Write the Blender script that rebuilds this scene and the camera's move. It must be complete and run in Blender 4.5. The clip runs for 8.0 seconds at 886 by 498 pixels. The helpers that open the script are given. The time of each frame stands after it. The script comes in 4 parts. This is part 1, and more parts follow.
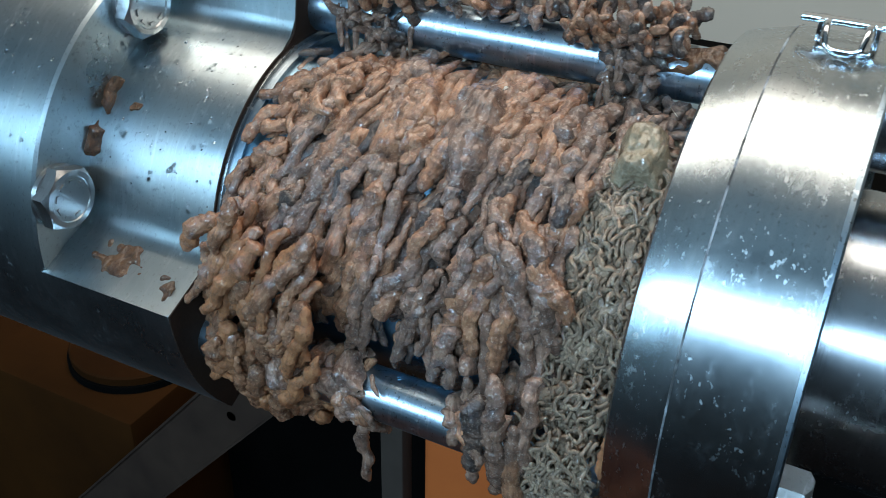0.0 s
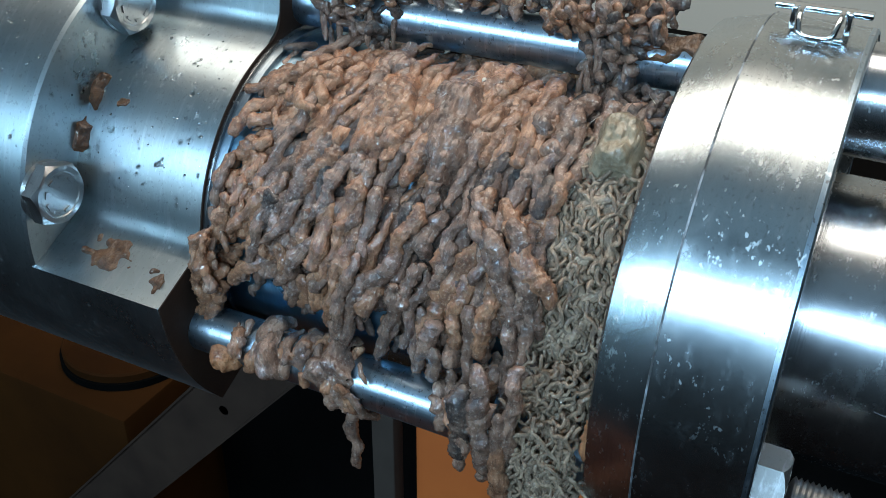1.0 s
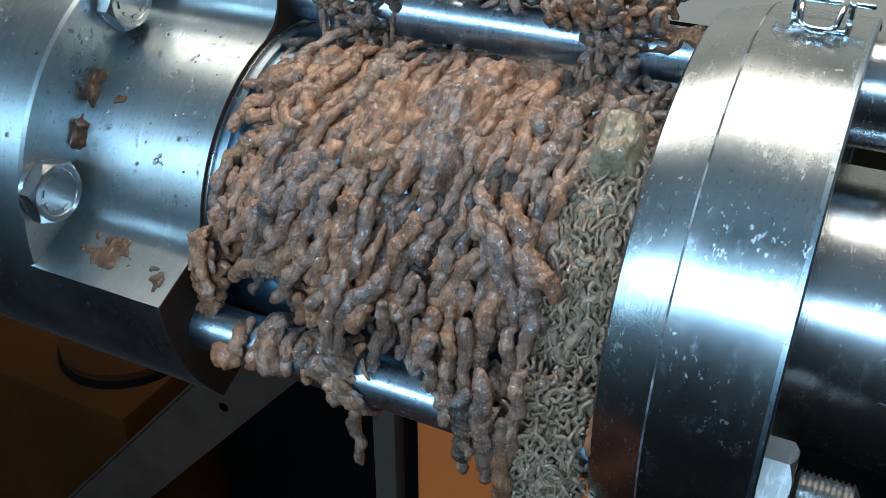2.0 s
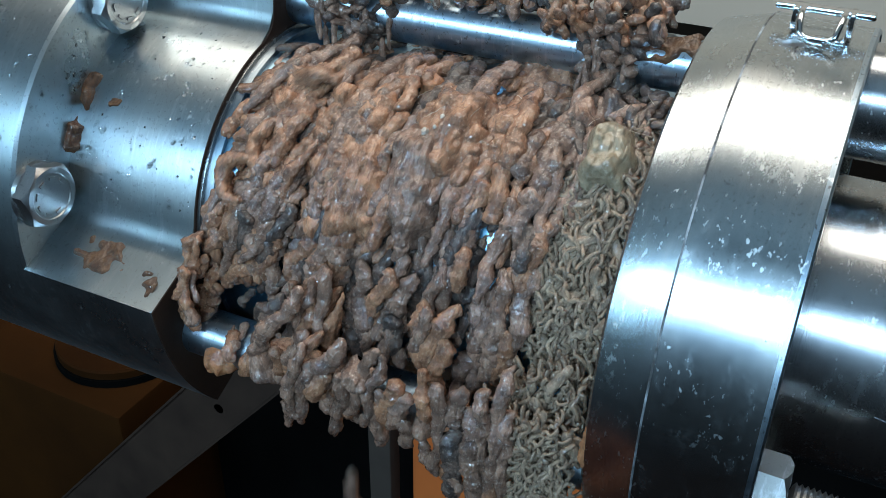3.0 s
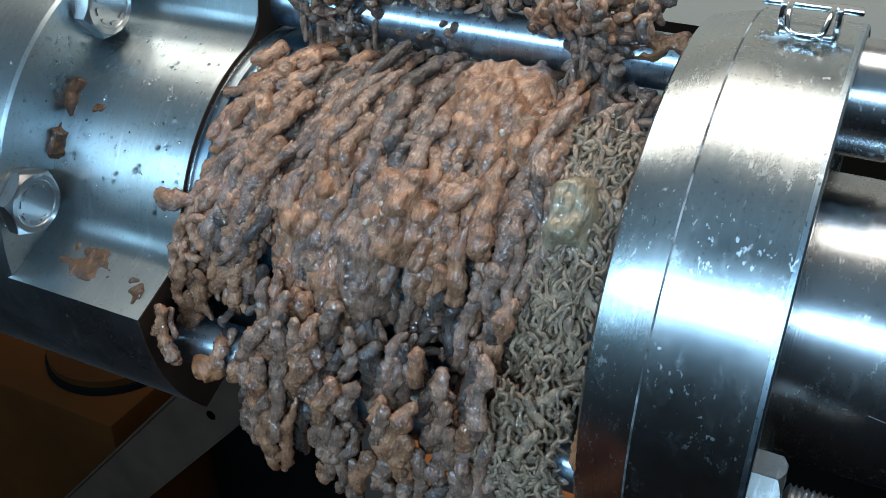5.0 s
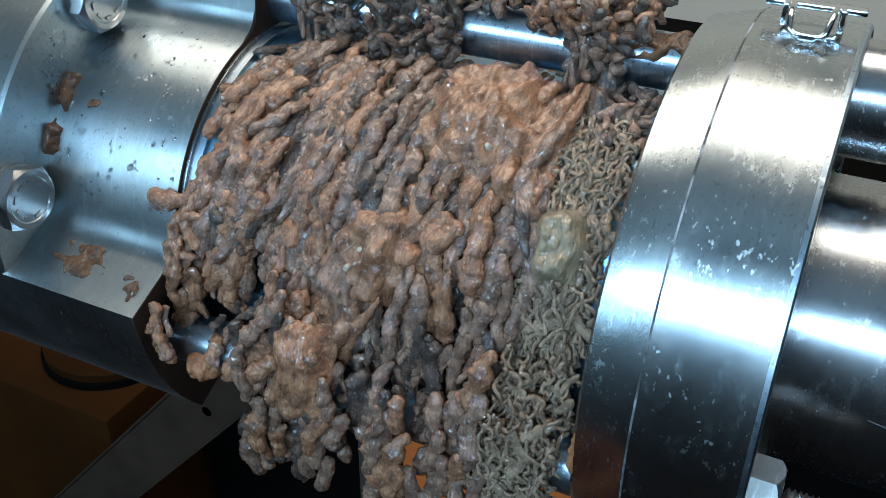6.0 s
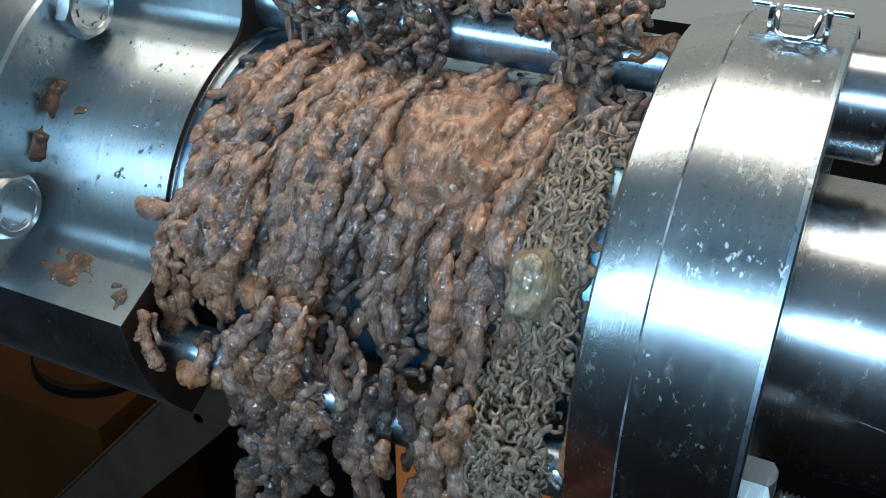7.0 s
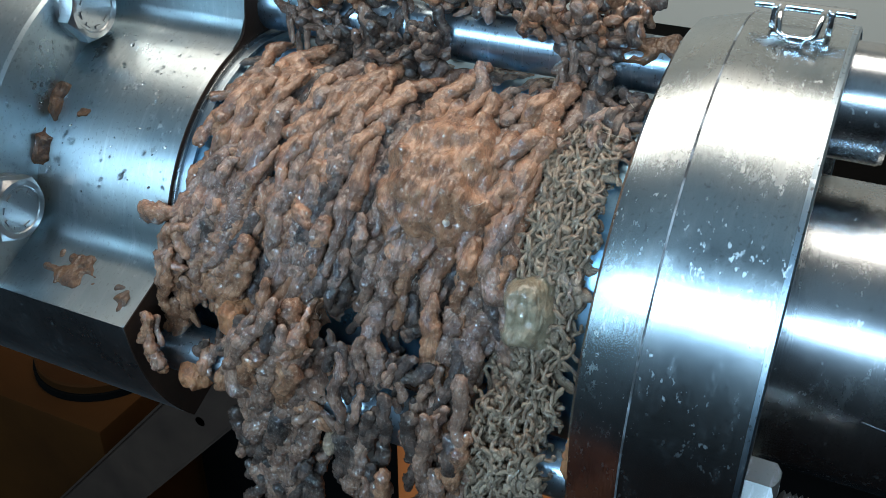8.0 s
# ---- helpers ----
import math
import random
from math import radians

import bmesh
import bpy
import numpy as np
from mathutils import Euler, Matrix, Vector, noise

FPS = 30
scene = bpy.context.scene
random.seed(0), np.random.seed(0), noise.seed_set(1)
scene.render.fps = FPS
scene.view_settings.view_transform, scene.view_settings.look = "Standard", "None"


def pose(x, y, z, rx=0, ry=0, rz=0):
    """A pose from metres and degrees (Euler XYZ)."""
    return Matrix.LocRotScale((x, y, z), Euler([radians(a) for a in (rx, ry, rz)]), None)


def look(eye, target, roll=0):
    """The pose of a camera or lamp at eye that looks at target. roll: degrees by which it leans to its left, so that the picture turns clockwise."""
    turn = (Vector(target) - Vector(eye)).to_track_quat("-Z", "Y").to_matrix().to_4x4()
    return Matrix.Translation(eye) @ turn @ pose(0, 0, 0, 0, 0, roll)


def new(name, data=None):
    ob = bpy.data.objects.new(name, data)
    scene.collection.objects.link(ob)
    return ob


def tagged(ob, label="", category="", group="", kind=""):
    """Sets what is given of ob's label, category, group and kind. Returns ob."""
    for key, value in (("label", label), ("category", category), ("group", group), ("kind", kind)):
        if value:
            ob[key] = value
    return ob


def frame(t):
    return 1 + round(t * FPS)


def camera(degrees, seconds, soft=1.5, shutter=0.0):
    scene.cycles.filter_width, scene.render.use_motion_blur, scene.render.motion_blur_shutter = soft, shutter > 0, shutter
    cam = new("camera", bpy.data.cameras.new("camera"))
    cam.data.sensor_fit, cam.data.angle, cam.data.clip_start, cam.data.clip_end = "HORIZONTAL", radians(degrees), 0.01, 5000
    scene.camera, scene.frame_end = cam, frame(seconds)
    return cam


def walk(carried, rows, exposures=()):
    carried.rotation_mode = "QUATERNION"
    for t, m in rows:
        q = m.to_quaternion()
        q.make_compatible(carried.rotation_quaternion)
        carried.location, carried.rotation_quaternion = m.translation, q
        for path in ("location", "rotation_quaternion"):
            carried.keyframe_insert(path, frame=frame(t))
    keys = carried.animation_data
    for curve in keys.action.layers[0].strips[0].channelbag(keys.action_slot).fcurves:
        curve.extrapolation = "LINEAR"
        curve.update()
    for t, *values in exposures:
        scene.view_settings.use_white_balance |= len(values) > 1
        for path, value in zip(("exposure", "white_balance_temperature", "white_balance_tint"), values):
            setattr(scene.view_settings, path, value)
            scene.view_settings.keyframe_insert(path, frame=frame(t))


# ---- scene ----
# The machine's axis is the world's x axis; theta is counted round it from the front (-y) upwards.
cam = camera(49.6, 8.0, 0.8, 0.6)
PATH = [
    (0.0, pose(0.1770, -0.3999, 0.2553, 58.91, 0, 27.08) @ pose(0, 0, 0, 0, 0, 1.09)),
    (0.5, pose(0.1810, -0.4049, 0.2568, 59.24, 0, 26.25) @ pose(0, 0, 0, 0, 0, 0.27)),
    (1.0, pose(0.1837, -0.4049, 0.2558, 58.71, 0, 26.59) @ pose(0, 0, 0, 0, 0, 0.53)),
    (2.5, pose(0.1788, -0.4026, 0.2551, 58.25, 0, 26.12) @ pose(0, 0, 0, 0, 0, 0.03)),
    (3.0, pose(0.1798, -0.3984, 0.2584, 58.07, 0, 26.26) @ pose(0, 0, 0, 0, 0, 0.59)),
    (3.5, pose(0.1791, -0.3971, 0.2576, 58.25, 0, 25.98) @ pose(0, 0, 0, 0, 0, 0.28)),
    (4.0, pose(0.1783, -0.3985, 0.2572, 58.47, 0, 25.93) @ pose(0, 0, 0, 0, 0, 0.01)),
    (4.5, pose(0.1817, -0.3964, 0.2560, 58.41, 0, 25.92) @ pose(0, 0, 0, 0, 0, -0.04)),
    (6.0, pose(0.1795, -0.3896, 0.2563, 57.87, 0, 25.84) @ pose(0, 0, 0, 0, 0, 0.45)),
    (6.5, pose(0.1823, -0.3878, 0.2562, 57.86, 0, 25.50) @ pose(0, 0, 0, 0, 0, 0.43)),
    (7.0, pose(0.1803, -0.3875, 0.2562, 58.05, 0, 25.35) @ pose(0, 0, 0, 0, 0, 0.18)),
    (7.5, pose(0.1792, -0.3881, 0.2560, 58.07, 0, 25.29) @ pose(0, 0, 0, 0, 0, 0.12)),
    (8.0, pose(0.1800, -0.3888, 0.2551, 58.33, 0, 25.40) @ pose(0, 0, 0, 0, 0, 0.10)),
]
walk(cam, PATH, [(0.0, 0.0), (8.0, 0.0)])

# ---- light ----
world = bpy.data.worlds.new("world")
scene.world = world
world.use_nodes = True
world.node_tree.nodes["Background"].inputs[0].default_value = (0.5, 0.6, 0.8, 1)
world.node_tree.nodes["Background"].inputs[1].default_value = 0.03


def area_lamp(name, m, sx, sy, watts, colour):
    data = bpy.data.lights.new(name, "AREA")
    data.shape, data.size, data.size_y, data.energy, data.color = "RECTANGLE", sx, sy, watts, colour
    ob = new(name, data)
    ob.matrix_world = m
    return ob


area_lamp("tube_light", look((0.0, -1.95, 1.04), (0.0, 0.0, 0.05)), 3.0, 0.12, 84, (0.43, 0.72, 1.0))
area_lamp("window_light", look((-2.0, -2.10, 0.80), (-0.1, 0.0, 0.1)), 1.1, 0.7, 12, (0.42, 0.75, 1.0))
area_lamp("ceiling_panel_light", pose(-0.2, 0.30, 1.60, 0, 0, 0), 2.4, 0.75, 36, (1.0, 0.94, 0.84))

# ---- materials ----
def material(name):
    m = bpy.data.materials.new(name)
    m.use_nodes = True
    nt = m.node_tree
    return m, nt, nt.nodes["Principled BSDF"]


def node(nt, kind, **values):
    n = nt.nodes.new(kind)
    for key, value in values.items():
        n.inputs[key.replace("_", " ")].default_value = value
    return n


def noise_tex(nt, scale, detail=4.0, rough=0.55, stretch=(1, 1, 1), seed=0.0):
    tc = nt.nodes.new("ShaderNodeTexCoord")
    mp = node(nt, "ShaderNodeMapping", Scale=stretch, Location=(seed, seed * 0.7, seed * 1.3))
    nt.links.new(tc.outputs["Object"], mp.inputs["Vector"])
    n = node(nt, "ShaderNodeTexNoise", Scale=scale, Detail=detail, Roughness=rough)
    nt.links.new(mp.outputs["Vector"], n.inputs["Vector"])
    return n.outputs["Fac"]


def ramp(nt, fac, stops):
    r = nt.nodes.new("ShaderNodeValToRGB")
    while len(r.color_ramp.elements) < len(stops):
        r.color_ramp.elements.new(0.5)
    for e, (p, c) in zip(r.color_ramp.elements, stops):
        e.position, e.color = p, (*c, 1) if len(c) == 3 else c
    nt.links.new(fac, r.inputs["Fac"])
    return r.outputs["Color"]


def mixed(nt, fac, a, b):
    m = nt.nodes.new("ShaderNodeMix")
    m.data_type = "RGBA"
    for v, s in ((fac, m.inputs[0]), (a, m.inputs[6]), (b, m.inputs[7])):
        if isinstance(v, (int, float)):
            s.default_value = v
        elif isinstance(v, tuple):
            s.default_value = (*v, 1)
        else:
            nt.links.new(v, s)
    return m.outputs[2]


def bump(nt, bsdf, height, strength, distance):
    b = node(nt, "ShaderNodeBump", Strength=strength, Distance=distance)
    nt.links.new(height, b.inputs["Height"])
    nt.links.new(b.outputs["Normal"], bsdf.inputs["Normal"])
    return b


def steel(name, base=(0.52, 0.53, 0.54), rough=0.27, stretch=(1, 0.02, 0.02), spots=0.55, grime=(0.30, 0.28, 0.25)):
    """Brushed stainless steel with water marks, worn lines and thin grime."""
    m, nt, b = material(name)
    b.inputs["Metallic"].default_value = 1.0
    brushed = noise_tex(nt, 900, 3, 0.6, stretch)
    cloudy = noise_tex(nt, 18, 5, 0.6, (1, 1, 1), 3.1)
    fleck = noise_tex(nt, 420, 5, 0.62, (1, 0.6, 0.6), 7.7)
    patch = noise_tex(nt, 30, 3, 0.5, (1, 1, 1), 1.9)
    marks = ramp(nt, fleck, [(0.60, (0, 0, 0)), (0.66, (1, 1, 1))])
    where = ramp(nt, patch, [(0.45, (0, 0, 0)), (0.62, (1, 1, 1))])
    both = nt.nodes.new("ShaderNodeMath")
    both.operation = "MULTIPLY"
    nt.links.new(marks, both.inputs[0])
    nt.links.new(where, both.inputs[1])
    soft = nt.nodes.new("ShaderNodeMath")
    soft.operation = "MULTIPLY"
    soft.inputs[1].default_value = spots
    nt.links.new(both.outputs[0], soft.inputs[0])
    c = mixed(nt, ramp(nt, cloudy, [(0.35, (0, 0, 0)), (0.7, (0.55, 0.55, 0.55))]), base, grime)
    streak = ramp(nt, noise_tex(nt, 330, 4, 0.6, (1, 0.12, 0.12), 4.4), [(0.56, (0, 0, 0)), (0.68, (0.5 * spots,) * 3)])
    c = mixed(nt, streak, c, (0.72, 0.74, 0.75))
    pits = ramp(nt, noise_tex(nt, 640, 3, 0.6, (1, 0.8, 0.8), 9.1), [(0.34, (0.8 * spots,) * 3), (0.40, (0, 0, 0))])
    c = mixed(nt, pits, c, (0.12, 0.11, 0.10))
    stain = ramp(nt, noise_tex(nt, 170, 8, 0.74, (1, 0.45, 0.45), 12.3), [(0.55, (0, 0, 0)), (0.66, (0.45 * spots,) * 3), (0.74, (0.9 * spots,) * 3)])
    c = mixed(nt, stain, c, (0.66, 0.69, 0.70))
    c = mixed(nt, soft.outputs[0], c, (0.78, 0.80, 0.80))
    nt.links.new(c, b.inputs["Base Color"])
    r = ramp(nt, cloudy, [(0.3, (rough - 0.06,) * 3), (0.7, (rough + 0.06,) * 3)])
    nt.links.new(mixed(nt, soft.outputs[0], mixed(nt, stain, r, (0.5, 0.5, 0.5)), (0.62, 0.62, 0.62)), b.inputs["Roughness"])
    bump(nt, b, brushed, 0.10, 0.0006)
    return m


def meat(name, light, mid, dark, wet=0.6, pale=None, scale=1.0):
    """Wet minced meat: soft mottled colour that shifts from strand to strand, faint fibres and a thin glossy film."""
    m, nt, b = material(name)
    info = nt.nodes.new("ShaderNodeObjectInfo")
    big = noise_tex(nt, 110 * scale, 5, 0.62)
    fine = noise_tex(nt, 800 * scale, 4, 0.65)
    fibre = noise_tex(nt, 380 * scale, 3, 0.6, (1.8, 1.8, 0.25), 2.2)
    c = ramp(nt, big, [(0.30, dark), (0.48, mid), (0.66, light)])
    c = mixed(nt, ramp(nt, info.outputs["Random"], [(0.0, (0, 0, 0)), (0.45, (0.05, 0.05, 0.05)), (1.0, (0.38, 0.38, 0.38))]), c, dark)
    c = mixed(nt, ramp(nt, fine, [(0.54, (0, 0, 0)), (0.70, (0.6, 0.6, 0.6))]), c, pale or light)
    c = mixed(nt, ramp(nt, fibre, [(0.32, (0.6, 0.6, 0.6)), (0.46, (0, 0, 0))]), c, dark)
    nt.links.new(c, b.inputs["Base Color"])
    b.inputs["Subsurface Weight"].default_value = 0.12
    b.inputs["Subsurface Scale"].default_value = 0.002
    b.inputs["Subsurface Radius"].default_value = (1.0, 0.5, 0.35)
    b.inputs["Specular IOR Level"].default_value = 0.3
    nt.links.new(ramp(nt, fine, [(0.35, (0.45,) * 3), (0.65, (0.70,) * 3)]), b.inputs["Roughness"])
    b.inputs["Coat Weight"].default_value = wet
    b.inputs["Coat Roughness"].default_value = 0.035
    b.inputs["Coat IOR"].default_value = 1.58
    add = nt.nodes.new("ShaderNodeMath")
    add.operation = "ADD"
    nt.links.new(fine, add.inputs[0])
    nt.links.new(fibre, add.inputs[1])
    bump(nt, b, add.outputs[0], 0.95, 0.0012)
    film = node(nt, "ShaderNodeBump", Strength=1.0, Distance=0.00095)
    nt.links.new(noise_tex(nt, 640 * scale, 2, 0.45, (1, 1, 1), 5.0), film.inputs["Height"])
    nt.links.new(film.outputs["Normal"], b.inputs["Coat Normal"])
    return m


def plain(name, a, b2, rough, scale=12.0, metal=0.0, relief=0.15, gloss=0.5):
    m, nt, b = material(name)
    n = noise_tex(nt, scale, 5, 0.6)
    nt.links.new(ramp(nt, n, [(0.3, a), (0.7, b2)]), b.inputs["Base Color"])
    b.inputs["Roughness"].default_value, b.inputs["Metallic"].default_value = rough, metal
    b.inputs["Specular IOR Level"].default_value = gloss
    bump(nt, b, noise_tex(nt, scale * 18, 3, 0.5), relief, 0.001)
    return m


STEEL_RING = steel("brushed_ring_steel", (0.465, 0.53, 0.56), 0.24, (1, 0.02, 0.02), 0.42)
STEEL_BODY = steel("turned_housing_steel", (0.42, 0.50, 0.535), 0.31, (1, 0.05, 0.05), 0.35)
# Rod base leans blue to take in the tube light's reflection.
STEEL_ROD = steel("rod_steel", (0.36, 0.47, 0.56), 0.33, (0.05, 1, 1), 0.85)
STEEL_BOLT = steel("bolt_steel", (0.48, 0.48, 0.48), 0.33, (1, 1, 1), 0.3)
STEEL_TUBE = steel("dark_tube_steel", (0.44, 0.47, 0.50), 0.235, (1, 0.05, 0.05), 0.3)
LIMESCALE, lime_nt, lime_b = material("seam_limescale")
lime_mask = ramp(lime_nt, noise_tex(lime_nt, 55, 4, 0.6), [(0.46, (0, 0, 0)), (0.62, (1, 1, 1))])
lime_nt.links.new(mixed(lime_nt, lime_mask, (0.10, 0.10, 0.10), (0.50, 0.54, 0.58)), lime_b.inputs["Base Color"])
lime_b.inputs["Metallic"].default_value, lime_b.inputs["Roughness"].default_value = 0.6, 0.5
STEEL_NUT = steel("dull_nut_steel", (0.20, 0.20, 0.195), 0.5, (1, 1, 1), 0.4)
# The blue of the lamp's reflection is put into the filter's base colour.
STEEL_FILTER = steel("filter_steel", (0.16, 0.37, 0.53), 0.30, (1, 1, 1), 0.2)
STEEL_COLLAR = steel("collar_steel", (0.10, 0.17, 0.23), 0.36, (1, 0.05, 0.05), 0.4)
# Darkened base: the brace's shade and warm light are in this colour.
STEEL_DARK = plain("darkened_brown_steel", (0.034, 0.020, 0.0135), (0.021, 0.012, 0.0085), 0.7, 30, gloss=0.12)
CHROME = plain("latch_chrome", (0.70, 0.71, 0.72), (0.62, 0.63, 0.64), 0.12, 40, 1.0, 0.05)
TAN = meat("tan_meat", (0.49, 0.228, 0.118), (0.275, 0.118, 0.058), (0.066, 0.026, 0.013), 1.0, (0.61, 0.39, 0.26))
GREY = meat("grey_brown_meat", (0.385, 0.213, 0.138), (0.205, 0.108, 0.070), (0.042, 0.021, 0.014), 1.0, (0.52, 0.40, 0.33))
# Dark meat; below the upper strands its colour also stands for gap shade.
DARK = meat("dark_and_gap_shade_meat", (0.16, 0.092, 0.064), (0.060, 0.035, 0.025), (0.012, 0.008, 0.007), 0.8, (0.28, 0.23, 0.19))
NOODLE = meat("pale_grey_meat", (0.42, 0.285, 0.185), (0.26, 0.172, 0.112), (0.06, 0.041, 0.029), 0.8, (0.56, 0.42, 0.30))
PASTE = meat("grey_green_paste", (0.31, 0.235, 0.15), (0.24, 0.178, 0.11), (0.13, 0.092, 0.057), 0.8, (0.38, 0.31, 0.22), 0.6)
ORANGE_MEAT = meat("orange_meat", (0.48, 0.20, 0.085), (0.32, 0.128, 0.054), (0.12, 0.048, 0.022), 0.7)
FAT = meat("white_fat", (0.60, 0.50, 0.40), (0.48, 0.38, 0.29), (0.32, 0.23, 0.17), 0.8)
GRIME = meat("dried_brown_smear", (0.12, 0.050, 0.017), (0.065, 0.025, 0.009), (0.022, 0.009, 0.004), 0.5, (0.16, 0.075, 0.03))
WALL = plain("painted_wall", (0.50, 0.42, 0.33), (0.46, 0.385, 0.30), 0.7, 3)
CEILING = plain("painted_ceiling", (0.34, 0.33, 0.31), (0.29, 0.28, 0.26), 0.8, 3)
# Floor base kept near black so the steel above reflects dark.
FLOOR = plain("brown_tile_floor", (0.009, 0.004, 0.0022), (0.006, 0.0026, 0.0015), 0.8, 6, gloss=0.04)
DARK_WALL = plain("unseen_dark_wall", (0.026, 0.025, 0.023), (0.018, 0.017, 0.016), 0.7, 3)
ORANGE = plain("orange_plastic", (0.42, 0.10, 0.02), (0.34, 0.075, 0.016), 0.6, 9, gloss=0.2)
# Brown darkened so that the shade below the machine lies in the colour.
BROWN = plain("shaded_brown_plastic", (0.030, 0.0094, 0.0014), (0.016, 0.005, 0.0008), 0.85, 7, gloss=0.05)
# Near black for rubber, the bolt hole and the unlit void behind the outlet.
BLACK = plain("rubber_and_void_black", (0.0016, 0.0015, 0.0014), (0.0026, 0.0024, 0.0022), 0.9, 20, gloss=0.02)
POST_PAINT = plain("brown_grey_paint", (0.048, 0.035, 0.027), (0.032, 0.023, 0.018), 0.7, 14, gloss=0.1)
TUB = plain("brown_orange_plastic", (0.22, 0.062, 0.022), (0.17, 0.046, 0.016), 0.6, 9, gloss=0.2)
GREY_PAINT = plain("grey_paint", (0.09, 0.08, 0.075), (0.065, 0.058, 0.054), 0.7, 14, gloss=0.2)
WATER, water_nt, water_b = material("water")
water_b.inputs["Transmission Weight"].default_value, water_b.inputs["IOR"].default_value, water_b.inputs["Roughness"].default_value = 1.0, 1.33, 0.02


# ---- mesh helpers ----
def mesh_of(name, verts, faces, mat, smooth=True):
    me = bpy.data.meshes.new(name)
    me.from_pydata([tuple(v) for v in verts], [], faces)
    me.materials.append(mat)
    if smooth:
        me.polygons.foreach_set("use_smooth", [True] * len(me.polygons))
    me.update()
    return me


def part(name, me, parent=None, label="", m=None):
    ob = new(name, me)
    if parent is not None:
        ob.parent = parent
    if m is not None:
        ob.matrix_basis = m
    return tagged(ob, label)


def bm_mesh(name, bm, mat, smooth=False, sharp=40):
    bmesh.ops.recalc_face_normals(bm, faces=bm.faces)
    me = bpy.data.meshes.new(name)
    bm.to_mesh(me)
    bm.free()
    me.materials.append(mat)
    if smooth:
        me.polygons.foreach_set("use_smooth", [True] * len(me.polygons))
        me.set_sharp_from_angle(angle=radians(sharp))
    return me


def box_mesh(name, lo, hi, mat, bevel=0.0, segments=2):
    bm = bmesh.new()
    bmesh.ops.create_cube(bm, size=1)
    for v in bm.verts:
        v.co = Vector([(l + h) / 2 + c * (h - l) for l, h, c in zip(lo, hi, v.co)])
    if bevel:
        bmesh.ops.bevel(bm, geom=bm.edges[:], offset=bevel, segments=segments, affect="EDGES", profile=0.5)
    return bm_mesh(name, bm, mat, bool(bevel), 30)


def lathe(name, profile, mat, sides=160, closed=True, sharp=25):
    """Turns (x, r) points round the x axis; closed joins the last to the first."""
    bm = bmesh.new()
    rings = []
    for x, r in profile:
        rings.append([bm.verts.new((x, -r * math.cos(a), r * math.sin(a))) for a in
                      (2 * math.pi * i / sides for i in range(sides))])
    n = len(profile)
    for k in range(n if closed else n - 1):
        a, b = rings[k], rings[(k + 1) % n]
        for i in range(sides):
            j = (i + 1) % sides
            bm.faces.new((a[i], a[j], b[j], b[i]))
    if not closed:
        bm.faces.new(rings[0])
        bm.faces.new(rings[-1])
    return bm_mesh(name, bm, mat, True, sharp)


def prism(name, outline, x0, x1, mat, bevel=0.0, sharp=30):
    """A (y, z) outline pushed along x."""
    bm = bmesh.new()
    a = [bm.verts.new((x0, y, z)) for y, z in outline]
    b = [bm.verts.new((x1, y, z)) for y, z in outline]
    n = len(outline)
    bm.faces.new(a)
    top = bm.faces.new(b)
    for i in range(n):
        j = (i + 1) % n
        bm.faces.new((a[i], a[j], b[j], b[i]))
    if bevel:
        bmesh.ops.bevel(bm, geom=list(top.edges), offset=bevel, segments=2, affect="EDGES", profile=0.5)
    return bm_mesh(name, bm, mat, True, sharp)


def on_axis(theta, r):
    a = radians(theta)
    return -r * math.cos(a), r * math.sin(a)


# ---- room ----
def wall(name, lo, hi, mat, label):
    return tagged(part(name, box_mesh(name, lo, hi, mat)), label, "wall", kind="structure")


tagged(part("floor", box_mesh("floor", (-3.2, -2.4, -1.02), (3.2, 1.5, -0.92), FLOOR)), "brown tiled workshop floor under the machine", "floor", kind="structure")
tagged(part("ceiling", box_mesh("ceiling", (-3.2, -2.4, 1.75), (3.2, 1.5, 1.85), CEILING)), "pale painted workshop ceiling above the machine", "ceiling", kind="structure")
wall("wall_back", (-3.2, 1.3, -0.92), (3.2, 1.5, 1.75), WALL, "beige painted wall behind the machine")
# Side and front walls are unseen, added dark to darken the steel's reflections.
wall("wall_left", (-3.2, -2.2, -0.92), (-3.0, 1.3, 1.75), DARK_WALL, "unseen dark left wall, added for dark reflections")
wall("wall_right", (3.0, -2.2, -0.92), (3.2, 1.3, 1.75), DARK_WALL, "unseen dark right wall, added for dark reflections")
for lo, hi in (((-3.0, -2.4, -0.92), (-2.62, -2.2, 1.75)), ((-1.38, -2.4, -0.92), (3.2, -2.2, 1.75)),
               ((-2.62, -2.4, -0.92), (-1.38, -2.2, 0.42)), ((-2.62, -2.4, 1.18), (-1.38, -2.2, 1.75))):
    wall("wall_front", lo, hi, DARK_WALL, "unseen dark front wall with a window opening, added for dark reflections")

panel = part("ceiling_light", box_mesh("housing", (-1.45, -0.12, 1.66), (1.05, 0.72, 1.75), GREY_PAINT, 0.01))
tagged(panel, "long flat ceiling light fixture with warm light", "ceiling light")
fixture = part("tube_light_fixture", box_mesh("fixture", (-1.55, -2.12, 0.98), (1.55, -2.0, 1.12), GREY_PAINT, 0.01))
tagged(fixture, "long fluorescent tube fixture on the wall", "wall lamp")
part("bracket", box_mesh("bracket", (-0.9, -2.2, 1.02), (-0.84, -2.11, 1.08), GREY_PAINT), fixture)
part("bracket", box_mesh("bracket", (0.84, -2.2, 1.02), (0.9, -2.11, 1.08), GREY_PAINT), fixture)

